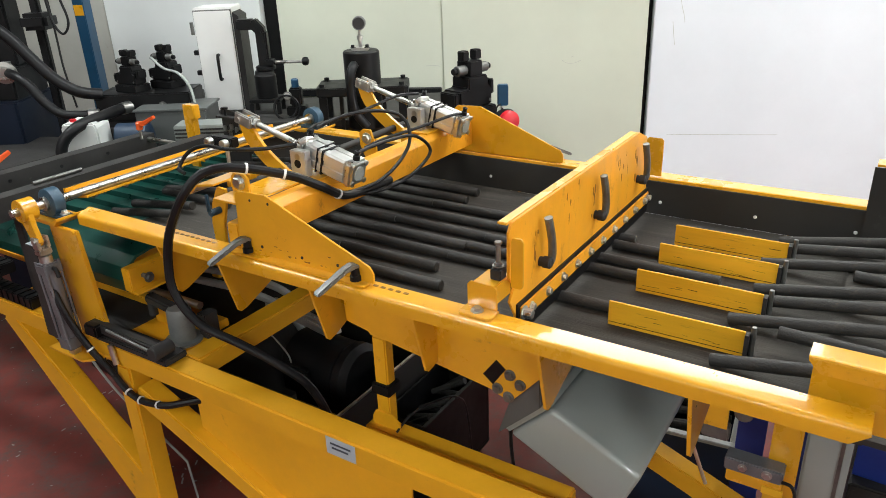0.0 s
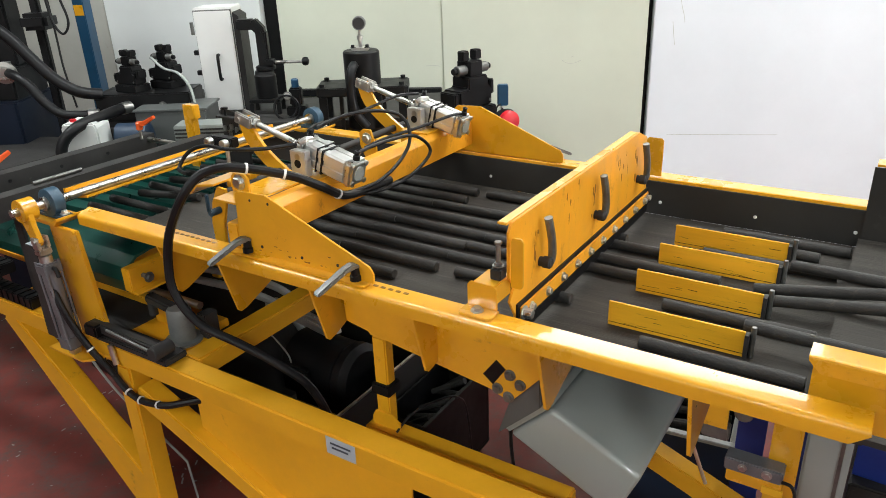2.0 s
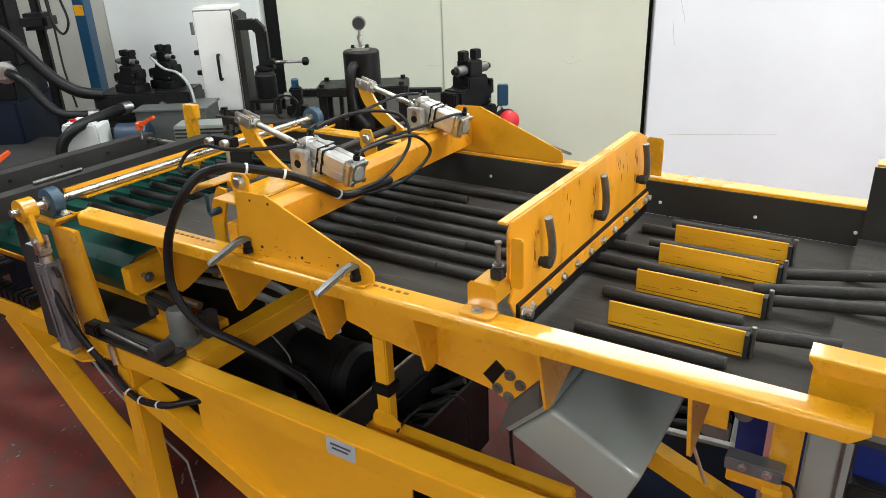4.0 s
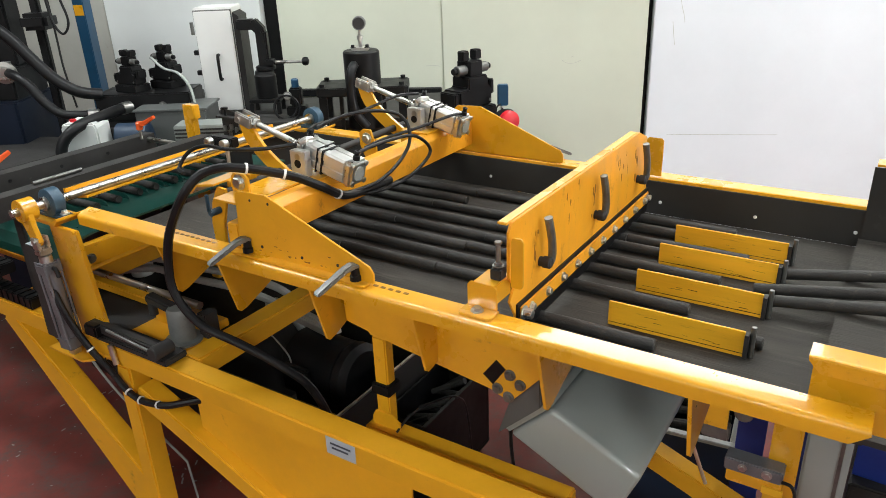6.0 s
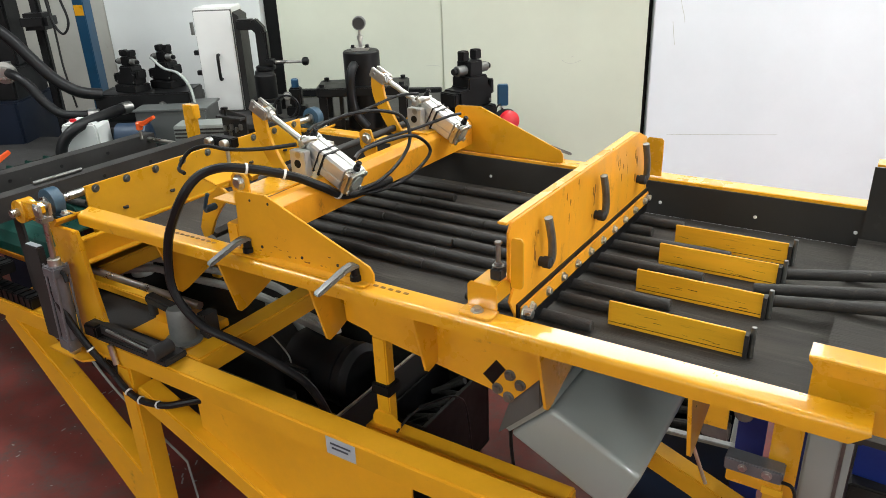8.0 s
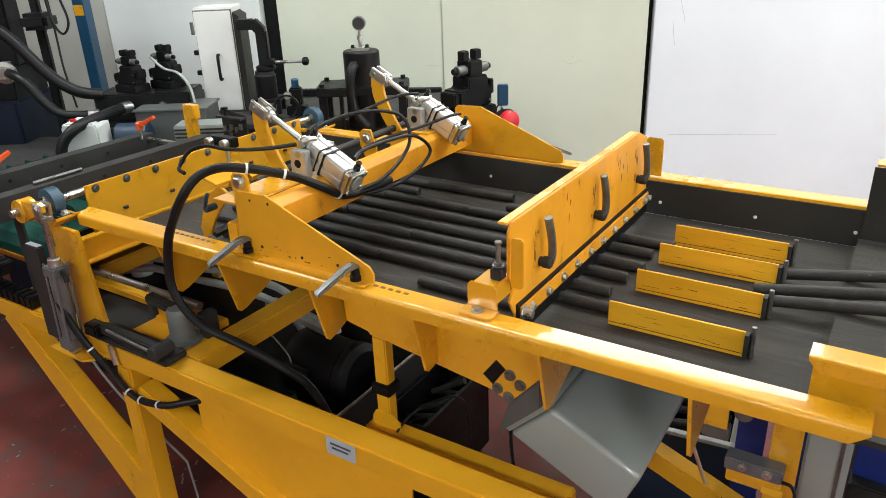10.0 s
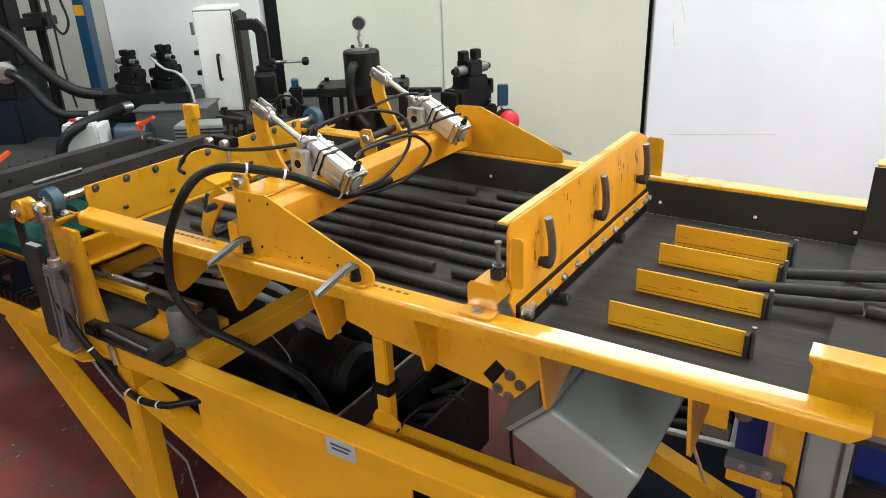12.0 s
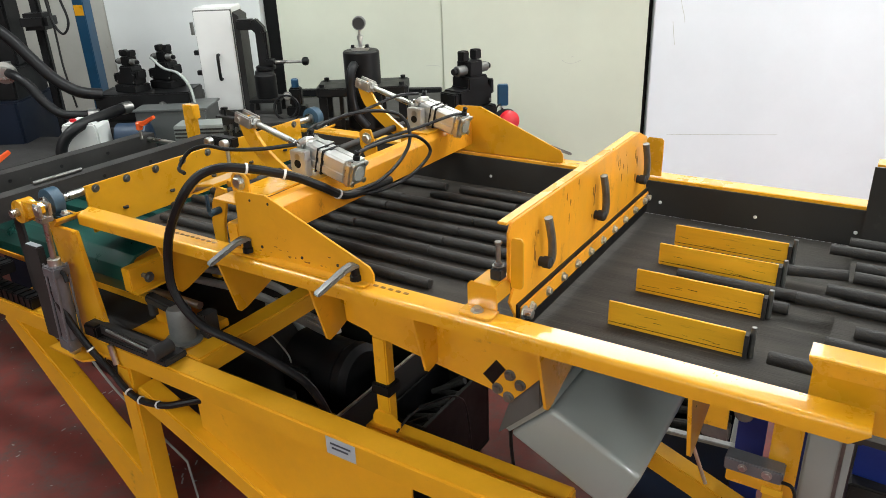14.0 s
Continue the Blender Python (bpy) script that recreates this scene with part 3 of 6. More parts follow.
# ---------------------------------------------------------------- frame
frame_ob = thing("machine_frame", (-1.3, 1.6, 0.0), "welded yellow box-section machine frame", "machine frame")
part("long_tube", box(B(), -3.6, 0.75, 1.090, 1.165, 0.532, 0.602), FRAME_YELLOW, frame_ob, bevel=0.006)
part("long_tube", box(B(), -3.6, 0.75, 2.33, 2.405, 0.532, 0.602), FRAME_YELLOW, frame_ob, bevel=0.006)
part("cross_tube", box(B(), -1.728, -1.650, 1.166, 2.329, 0.535, 0.605), FRAME_YELLOW, frame_ob, bevel=0.006)
part("cross_tube", box(B(), -2.62, -2.55, 1.166, 2.329, 0.532, 0.600), FRAME_YELLOW, frame_ob, bevel=0.006)
for x in (-1.980, 0.45):
    for y in (1.092, 2.332):
        part("leg", box(B(), x, x + 0.07, y, y + 0.07, 0.012, 0.531), FRAME_YELLOW, frame_ob, bevel=0.006)
        part("foot_plate", box(B(), x - 0.03, x + 0.10, y - 0.03, y + 0.10, 0.0, 0.012), FRAME_YELLOW, frame_ob, bevel=0.002)
part("brace", beam(B(), (-2.615, 1.127, 0.545), (-1.96, 1.127, 0.035), 0.068, 0.07), FRAME_YELLOW, frame_ob, bevel=0.006)
part("brace", beam(B(), (-1.90, 1.127, 0.44), (-1.02, 1.127, 0.09), 0.068, 0.07), FRAME_YELLOW, frame_ob, bevel=0.006)
part("deck_plate", box(B(), -2.30, -1.996, 1.1655, 1.315, 0.594, 0.6025), DARK_STEEL, frame_ob, "dark steel deck plate")
part("deck_plate", box(B(), -1.995, -1.735, 1.1655, 1.315, 0.594, 0.6025), FRAME_YELLOW, frame_ob)
part("guard_sheet", prism(B(), [(-1.655, 0.534), (-0.865, 0.534), (-0.865, 0.06), (-1.40, 0.06), (-1.655, 0.34)], "y", 1.135, 1.140), FRAME_YELLOW, frame_ob)
for y in (1.245, 2.20):
    po = part("post", box(B(), -1.064, -1.021, y + 0.0215, y + 0.0565, 0.531, 0.800), FRAME_YELLOW, frame_ob, bevel=0.004)
    part("rubber_mount", box(B(), -1.072, -1.012, y + 0.0125, y + 0.0655, 0.628, 0.662), BLACK, po, "black rubber clamp block", bevel=0.004)
    part("post_head", prism(B(), [(-1.125, 0.862), (-1.0205, 0.862), (-1.0205, 0.8005), (-1.066, 0.8005)], "y", y + 0.0215, y + 0.0565), FRAME_YELLOW, po, bevel=0.003)
    part("post_foot", prism(B(), [(-1.075, 0.5305), (-1.075, 0.555), (-1.064, 0.575), (-1.012, 0.575), (-0.985, 0.555), (-0.985, 0.5305)], "y", y + 0.014, y + 0.021), FRAME_YELLOW, po, bevel=0.001)
part("inner_tube", box(B(), -1.09, -0.50, 1.238, 1.300, 0.465, 0.530), FRAME_YELLOW, frame_ob, bevel=0.005)
part("inner_tube", box(B(), -1.06, -0.50, 2.19, 2.255, 0.465, 0.530), FRAME_YELLOW, frame_ob, bevel=0.005)
for x in (-1.06, -0.56):
    part("tube_tie", box(B(), x, x + 0.06, 1.166, 1.2375, 0.468, 0.527), FRAME_YELLOW, frame_ob, bevel=0.003)
    part("tube_tie", box(B(), x, x + 0.06, 2.2555, 2.329, 0.468, 0.527), FRAME_YELLOW, frame_ob, bevel=0.003)
part("low_brace", beam(B(), (-0.47, 1.80, 0.299), (0.10, 1.80, 0.07), 0.065, 0.065), FRAME_YELLOW, frame_ob, bevel=0.005)

label_plate = thing("label_plate", (-1.04, 1.089, 0.57), "small silver warning label on the yellow tube", "label")
part("plate", box(B(), -1.092, -0.998, 1.0885, 1.0898, 0.542, 0.594), STICKER, label_plate)
for z, a, b in ((0.577, -1.078, -1.012), (0.564, -1.074, -1.02)):
    part("printed_bar", box(B(), a, b, 1.0878, 1.0884, z - 0.0028, z + 0.0028), INK, label_plate, "dark unreadable print")

# ---------------------------------------------------------------- gate end: posts, bearings, channels
for y0, near in ((1.10, True), (2.30, False)):
    gp = thing("gate_post", (-2.12, y0, 0.6), "yellow plate post carrying the gate shaft", "post", "gate posts")
    part("post_plate", prism(B(), [(-2.168, 0.968), (-2.032, 0.968), (-1.985, 0.640), (-1.985, 0.603), (-2.138, 0.603)], "y", y0, y0 + 0.014), YELLOW, gp, bevel=0.002)
    part("seat", prism(B(), [(-2.26, 0.972), (-2.26, 0.982), (-2.135, 0.982), (-2.105, 0.998), (-2.101, 0.998), (-2.101, 0.990), (-2.125, 0.970)], "y", y0 - 0.01, y0 + 0.085), YELLOW, gp, bevel=0.001)
    if near:
        part("cylinder_bracket", prism(B(), [(-2.23, 1.03), (-2.05, 1.03), (-1.98, 1.098), (-2.23, 1.098)], "z", 0.545, 0.553), YELLOW, gp, bevel=0.001)


def pillow_block(y):
    t = thing("pillow_block_bearing", (0, 0, 0), "blue-grey cast pillow block bearing with bolts", "bearing", "shaft bearings", m=pose(-2.18, y, 0.982))
    part("base", box(B(), -0.072, 0.072, -0.02, 0.02, 0.0, 0.016), BEARING, t, bevel=0.004, local=Matrix())
    part("housing", lathe(B(), (0, -0.021, 0.048), (0, 1, 0), [(0, 0.034), (0.004, 0.044), (0.038, 0.044), (0.042, 0.034)], 24), BEARING, t, bevel=0.0, local=Matrix())
    part("inner_ring", lathe(B(), (0, -0.030, 0.048), (0, 1, 0), [(0, 0.022), (0.060, 0.022)], 20), STEEL, t, local=Matrix())
    for x in (-0.054, 0.054):
        part("bolt", hexbolt(B(), (x, 0, 0.016), (0, 0, 1), 0.010, 0.009), ZINC, t, local=Matrix())
    return t


pillow_block(1.135)
pillow_block(2.335)

SHAFT = (-2.18, 1.03)
gate = thing("stop_gate", (0, 0, 0), "yellow swinging stop gate on a bright steel shaft", "gate", m=pose(SHAFT[0], 1.0, SHAFT[1]))
part("shaft", cyl(B(), (0, 0.005, 0), (0, 1.385, 0), 0.0125, 20, 0.002), STEEL, gate, "polished steel shaft", local=Matrix())
part("gate_plate", box(B(), 0.013, 0.021, 0.235, 1.23, -0.138, 0.020), YELLOW, gate, "yellow gate plate with dark bolt marks", bevel=0.001, local=Matrix())
part("stiffener", box(B(), -0.004, 0.0125, 0.25, 1.21, -0.134, -0.124), YELLOW, gate, local=Matrix())
for i in range(9):
    part("bolt", hexbolt(B(), (0.021, 0.27 + i * 0.115, 0.004), (1, 0, 0), 0.0095, 0.006), GREY_STEEL, gate, local=Matrix())
for i in range(5):
    part("rubber_stop", cyl(B(), (0.021, 0.36 + i * 0.19, -0.090), (0.0225, 0.36 + i * 0.19, -0.085), 0.010, 14), DARK_STEEL, gate, "dark oily stop mark", local=Matrix())
cr = part("crank", prism(lathe(B(), (0, 0.028, 0), (0, 1, 0), [(0, 0.036), (0.045, 0.036)], 22), [(0.0, 0.034), (0.05, 0.034), (0.100, 0.040), (0.112, 0.030), (0.112, 0.012), (0.100, 0.004), (0.05, -0.014), (0.0, -0.034)], "y", 0.036, 0.052), YELLOW, gate, bevel=0.001, local=Matrix())
part("crank_pin", cyl(B(), (0.0975, 0.026, 0.0225), (0.0975, 0.062, 0.0225), 0.008, 14), ZINC, gate, local=Matrix())

# air cylinder that swings the gate
gcyl = thing("gate_air_cylinder", (-2.115, 1.05, 0.575), "upright aluminium air cylinder with clear sleeve", "air cylinder")
gbody = part("barrel", lathe(B(), (0, 0, 0.03), (0, 0, 1), [(0, 0.0255), (0.240, 0.0255)], 24), DULL_ALU, gcyl, "dull aluminium barrel", local=Matrix())
for z0, h in ((0.0, 0.042), (0.258, 0.034)):
    part("end_cap", box(B(), -0.028, 0.028, -0.028, 0.028, z0, z0 + h), DULL_ALU, gbody, bevel=0.004, local=Matrix())
for a in (-1, 1):
    for b in (-1, 1):
        part("tie_rod", cyl(B(), (a * 0.023, b * 0.023, 0.02), (a * 0.023, b * 0.023, 0.298), 0.004, 8), DULL_ALU, gbody, local=Matrix())
part("nose", lathe(B(), (0, 0, 0.292), (0, 0, 1), [(0, 0.019), (0.022, 0.019), (0.024, 0.014)], 18), ZINC, gbody, local=Matrix())
part("foot_eye", lathe(B(), (0, -0.012, -0.008), (0, 1, 0), [(0, 0.018), (0.024, 0.018)], 16), ZINC, gbody, local=Matrix())
part("air_fitting", tube(B(), [(0.028, 0, 0.275), (0.048, -0.005, 0.275), (0.062, -0.008, 0.255)], 0.007, 8), BLACK, gbody, local=Matrix())
grod = part("rod", cyl(B(), (0, 0, -0.20), (0, 0, -0.018), 0.009, 14), STEEL, gcyl, local=Matrix())
part("fork", box(box(B(), -0.016, 0.016, -0.020, -0.009, -0.024, 0.014), -0.016, 0.016, 0.009, 0.020, -0.024, 0.014), ZINC, grod, bevel=0.002, local=Matrix())
part("fork_base", box(B(), -0.016, 0.016, -0.020, 0.020, -0.044, -0.0245), ZINC, grod, bevel=0.003, local=Matrix())
slide = thing("guard_bar", (-2.25, 1.07, 0.57), "dark upright flat steel guard bar", "guard bar")
part("bar", prism(B(), [(-2.283, 0.892), (-2.208, 0.892), (-2.220, 0.560), (-2.292, 0.560)], "y", 1.066, 1.088), DARK_STEEL, slide, bevel=0.003)
part("label", box(B(), -2.278, -2.214, 1.068, 1.086, 0.8925, 0.8945), STICKER, slide, "small silver label")

for x0, y1, top, lab in ((-2.50, 1.99, 1.005, ""), (-2.77, 1.91, 1.005, "")):
    ch = thing("guide_channel", (x0, 1.5, 0.95), "dark bare steel guide channel across the tray", "steel channel", "guide channels")
    part("channel", prism(B(), [(x0, top), (x0 + 0.055, top), (x0 + 0.055, top - 0.006), (x0 + 0.007, top - 0.006), (x0 + 0.007, top - 0.074), (x0 + 0.055, top - 0.074), (x0 + 0.055, top - 0.08), (x0, top - 0.08)], "y", 0.98, y1), DARK_STEEL, ch, bevel=0.001)
    part("web", box(B(), x0 + 0.0552, x0 + 0.061, 0.98, y1, top - 0.079, top), DARK_STEEL, ch)
    for k in range(5):
        part("hole", cyl(B(), (x0 + 0.0612, 1.08 + 0.2 * k, top - 0.03), (x0 + 0.0622, 1.08 + 0.2 * k, top - 0.03), 0.007, 12), BLACK, ch)
    part("upright", box(B(), x0 + 0.008, x0 + 0.052, 1.152, 1.164, 0.6025, top - 0.0805), DARK_STEEL, ch, bevel=0.002)
tie = solid("spacer_rod", cyl(B(), (-2.72, 1.88, 0.985), (-2.49, 1.88, 0.985), 0.010, 12), STEEL, "bright steel spacer rod between the channels", "steel rod", at=(-2.6, 1.88, 0.985))
solid("slide_rod", cyl(B(), (-2.475, 1.24, 1.0125), (-2.475, 1.42, 1.0125), 0.007, 12), GREY_STEEL, "bright steel rod lying on the channel", "steel rod", at=(-2.475, 1.3, 1.0))


def lever_handle(m, lab="orange plastic clamping lever on a steel stud"):
    t = thing("clamping_lever", (0, 0, 0), lab, "clamping lever", "orange clamping levers", m=m)
    part("grip", prism(lathe(B(), (0, 0, 0.0), (0, 0, 1), [(0, 0.013), (0.030, 0.013), (0.034, 0.009)], 14), [(-0.008, 0.018), (0.0, 0.034), (0.02, 0.036), (0.075, 0.062), (0.080, 0.050), (0.022, 0.016)], "y", -0.009, 0.009), ORANGE_PL, t, bevel=0.002, local=Matrix())
    part("stud", cyl(B(), (0, 0, -0.04), (0, 0, 0.0), 0.006, 10), STEEL, t, local=Matrix())
    return t


lever_handle(pose(-2.70, 1.84, 1.035, 0, 0, 20))
lever_handle(pose(-2.735, 1.235, 1.020, 0, 0, 78))
sb = thing("side_bracket", (-2.62, 1.09, 1.0), "small yellow angle bracket bolted to the channel", "bracket")
part("angle", prism(B(), [(-2.70, 1.005), (-2.70, 1.035), (-2.66, 1.038), (-2.545, 1.038), (-2.53, 1.03), (-2.53, 1.005)], "y", 1.10, 1.106), YELLOW, sb, bevel=0.001)
part("angle", box(B(), -2.70, -2.53, 1.04, 1.0998, 1.0055, 1.011), YELLOW, sb, bevel=0.001)
part("bolt", hexbolt(B(), (-2.66, 1.07, 1.011), (0, 0, 1), 0.011, 0.010), GREY_STEEL, sb)
yp = thing("yellow_stand", (-2.57, 1.9, 0.6), "short yellow upright stand with a square notch", "stand")
part("upright", prism(B(), [(-2.606, 0.0), (-2.606, 1.118), (-2.537, 1.118), (-2.537, 1.06), (-2.556, 1.058), (-2.556, 0.0)], "y", 1.995, 2.03), YELLOW, yp, bevel=0.003)
bp = thing("valve_plate", (-2.37, 2.03, 0.8), "dark steel bracket plate with punched holes", "bracket plate")
part("plate", prism(B(), [(-2.445, 0.55), (-2.445, 1.105), (-2.30, 1.085), (-2.30, 0.55)], "y", 2.06, 2.068), DARK_STEEL, bp, bevel=0.001)
for x, z in ((-2.425, 1.02), (-2.385, 1.03), (-2.355, 1.02), (-2.395, 1.005), (-2.33, 1.035)):
    part("bright_fitting", box(B(), x - 0.009, x + 0.009, 2.050, 2.0598, z - 0.012, z + 0.012), ZINC, bp, bevel=0.002)
part("flange", box(B(), -2.445, -2.30, 2.03, 2.0598, 1.07, 1.078), DARK_STEEL, bp)
part("knob", lathe(B(), (-2.40, 2.045, 1.08), (0, 0, 1), [(0, 0.005), (0.025, 0.005), (0.027, 0.014), (0.034, 0.014)], 12), BLACK, bp)

# ---------------------------------------------------------------- latch, rails and hoses below the gate
latch = thing("toggle_latch", (-1.85, 1.13, 0.6), "dark steel toggle latch bolted to the frame", "latch")
part("base", box(B(), -2.04, -1.70, 1.085, 1.165, 0.6035, 0.625), DARK_STEEL, latch, bevel=0.004)
jaw = part("clamp_pot", lathe(B(), (-1.785, 1.222, 0.6045), (0, 0, 1), [(0, 0.058), (0.008, 0.058), (0.010, 0.040), (0.105, 0.038), (0.116, 0.032), (0.118, 0.01)], 24), CAST_GREY, latch, "worn grey cast clamp pot")
part("clamp_arm", beam(B(), (-1.80, 1.222, 0.708), (-1.935, 1.230, 0.716), 0.036, 0.030), DARK_STEEL, jaw, bevel=0.006)
part("clamp_nose", cyl(B(), (-1.927, 1.230, 0.655), (-1.927, 1.230, 0.702), 0.014, 12), DARK_STEEL, jaw)
part("arm", beam(B(), (-2.03, 1.095, 0.655), (-1.72, 1.095, 0.650), 0.03, 0.035), DARK_STEEL, latch, bevel=0.005)
part("pin", cyl(B(), (-1.94, 1.07, 0.672), (-1.71, 1.07, 0.655), 0.005, 12), GREY_STEEL, latch)
part("roller", cyl(B(), (-1.72, 1.06, 0.655), (-1.72, 1.13, 0.655), 0.022, 18, 0.003), DARK_STEEL, latch)
part("link", box(B(), -2.05, -1.99, 1.06, 1.11, 0.63, 0.672), BLACK, latch, bevel=0.006)
part("yellow_bracket", prism(B(), [(-1.97, 0.605), (-1.97, 0.69), (-1.93, 0.70), (-1.90, 0.67), (-1.87, 0.70), (-1.84, 0.69), (-1.84, 0.605)], "y", 1.262, 1.270), YELLOW, latch, bevel=0.001)
for y in (1.288, 2.10):
    gr = thing("slide_shaft", (-2.4, y, 0.72), "long bright steel slide shaft under the tray", "slide shaft", "tray slide shafts")
    part("shaft", cyl(B(), (-3.4, y, 0.70), (-1.765, y, 0.70), 0.0125, 16), STEEL, gr)
    for x in (-3.39, -1.74):
        part("support", box(B(), x - 0.02, x + 0.02, y - 0.025, y + 0.025, 0.602, 0.687), DARK_STEEL, gr, bevel=0.003)
part("cross_tube", box(B(), -3.42, -3.35, 1.166, 2.329, 0.532, 0.600), FRAME_YELLOW, frame_ob, bevel=0.006)
part("tray_rail", box(B(), -3.5, -1.73, 1.316, 1.36, 0.604, 0.632), FRAME_YELLOW, frame_ob, bevel=0.004)
dc = thing("drag_chain", (-2.7, 1.16, 0.7), "black plastic drag chain beside the tray", "drag chain")
for i in range(26):
    part("link", box(B(), -3.35 + 0.036 * i, -3.35 + 0.036 * i + 0.031, 1.095, 1.150, 0.604, 0.648), BLACK, dc, bevel=0.004)
for i in range(22):
    part("link", box(B(), -3.35 + 0.036 * i, -3.35 + 0.036 * i + 0.031, 1.095, 1.150, 0.70, 0.744), BLACK, dc, bevel=0.004)
pt = thing("prox_switch", (-1.93, 1.08, 0.60), "small silver proximity switch on the frame", "switch")
part("barrel", cyl(B(), (-1.945, 1.078, 0.545), (-1.955, 1.078, 0.612), 0.009, 14, 0.001), ZINC, pt)
part("lead", tube(B(), [(-1.945, 1.078, 0.545), (-1.95, 1.07, 0.51), (-1.985, 1.07, 0.50), (-2.0, 1.07, 0.53), (-1.985, 1.07, 0.56)], 0.003, 6), CABLE, pt)

# ---------------------------------------------------------------- sliding tray
LANES = (1.436, 1.530, 1.618, 1.700, 1.787, 1.878, 1.966, 2.046, 2.130)
tray = thing("sliding_tray", (-2.4, 1.7, 0.70), "sliding tray with green slotted deck and yellow end beam", "sliding tray")
bm = prism(B(), [(1.196, 0.735), (1.190, 0.775), (1.205, 0.815), (1.245, 0.842), (1.30, 0.850), (2.24, 0.850), (2.24, 0.842), (1.302, 0.842), (1.250, 0.834), (1.213, 0.809), (1.199, 0.773), (1.204, 0.735)], "x", -2.98, -1.985)
part("deck", bm, GREEN, tray, "dark green plastic deck with rounded edge", bevel=0.001)
edges = [(a + b) / 2 for a, b in zip(LANES, LANES[1:])]
edges = [LANES[0] - 0.046] + edges + [LANES[-1] + 0.046]
for y in edges:
    part("fin", prism(B(), [(-2.97, 0.8505), (-2.97, 0.866), (-2.96, 0.872), (-2.19, 0.872), (-2.175, 0.866), (-2.165, 0.8505)], "y", y - 0.0015, y + 0.0015), GREEN, tray, bevel=0.001)
part("end_beam", box(B(), -1.983, -1.945, 1.185, 2.25, 0.745, 0.825), YELLOW, tray, bevel=0.003)
part("end_lip", box(B(), -1.9445, -1.915, 1.185, 2.25, 0.745, 0.752), YELLOW, tray, bevel=0.001)
part("lock_bolt", hexbolt(cyl(B(), (-1.9445, 1.232, 0.79), (-1.915, 1.232, 0.79), 0.008, 10), (-1.915, 1.232, 0.79), (1, 0, 0), 0.012, 0.01), GREY_STEEL, tray)
part("side_rail", box(B(), -2.98, -1.984, 1.215, 1.245, 0.735, 0.775), YELLOW, tray, bevel=0.003)
part("side_rail", box(B(), -2.98, -1.984, 2.20, 2.23, 0.735, 0.8415), YELLOW, tray, bevel=0.003)
for x in (-2.85, -2.15):
    for y in (1.288, 2.10):
        part("bearing_block", box(B(), x - 0.04, x + 0.04, y - 0.03, y + 0.03, 0.684, 0.8415), DARK_STEEL, tray, bevel=0.004)
trough = thing("receiving_trough", (-3.9, 1.7, 0.6), "dark steel receiving trough beyond the tray", "trough")
part("floor_sheet", prism(B(), [(-5.7, 1.30), (-3.36, 1.30), (-3.36, 2.18), (-3.95, 1.92), (-5.7, 1.92)], "z", 0.838, 0.848), DARK_STEEL, trough)
part("side_sheet", box(B(), -5.7, -3.36, 1.30, 1.31, 0.8485, 0.90), DARK_STEEL, trough)
part("side_sheet", box(B(), -5.7, -3.95, 1.91, 1.92, 0.8485, 0.90), DARK_STEEL, trough)
for x in (-5.5, -4.0):
    for y in (1.34, 1.84):
        part("leg", box(B(), x, x + 0.05, y, y + 0.05, 0.0, 0.8375), DARK_STEEL, trough)

# ---------------------------------------------------------------- clamp that holds the bars back
PIV = (-1.55, 1.11)
clamp = thing("bar_clamp", (0, 0, 0), "yellow pivoting clamp with curved lever arms", "clamp", m=pose(PIV[0], 0.0, PIV[1]))
part("pivot_tube", cyl(B(), (0, 1.27, 0), (0, 2.22, 0), 0.012, 18), DARK_STEEL, clamp, local=Matrix())


def arc_arm(y):
    pts_o, pts_i = [], []
    for k in range(9):
        t = k / 8
        x = -0.130 + 0.155 * t + 0.035 * math.sin(math.pi * t) * -1
        z = 0.150 - 0.165 * t
        w = 0.022 + 0.006 * t
        pts_o.append((x + w, z + 0.010))
        pts_i.append((x - w, z - 0.010))
    return prism(B(), pts_o + pts_i[::-1], "y", y - 0.006, y + 0.006)


for cy in CYL_Y:
    part("lever_arm", arc_arm(cy), YELLOW, clamp, bevel=0.001, local=Matrix())
for y in (1.262, 1.72, 2.18):
    part("side_arm", prism(B(), [(0.018, 0.018), (-0.014, 0.020), (-0.042, -0.030), (-0.056, -0.090), (-0.054, -0.150), (-0.034, -0.176), (-0.012, -0.150), (-0.006, -0.090), (0.010, -0.035), (0.020, -0.010)], "y", y, y + 0.01), YELLOW, clamp, bevel=0.001, local=Matrix())
part("presser_bar", box(B(), -0.046, -0.024, 1.30, 2.20, -0.186, -0.170), RUBBER, clamp, "black rubber presser bar", local=Matrix())
part("top_shield", prism(B(), [(-0.120, -0.010), (-0.085, 0.020), (-0.010, 0.032), (-0.010, 0.026), (-0.083, 0.013), (-0.116, -0.014)], "y", 1.25, 1.40), YELLOW, clamp, bevel=0.001, local=Matrix())
part("shield_strut", box(B(), -0.012, 0.004, 1.30, 1.33, 0.011, 0.027), YELLOW, clamp, local=Matrix())
part("shield_strut", box(B(), -0.012, 0.004, 1.37, 1.395, 0.011, 0.027), YELLOW, clamp, local=Matrix())
part("wing_screw", box(cyl(B(), (-0.012, 1.225, -0.045), (-0.012, 1.262, -0.045), 0.010, 12), -0.018, -0.010, 1.220, 1.230, -0.040, 0.010), BEARING, clamp, bevel=0.002, local=Matrix())


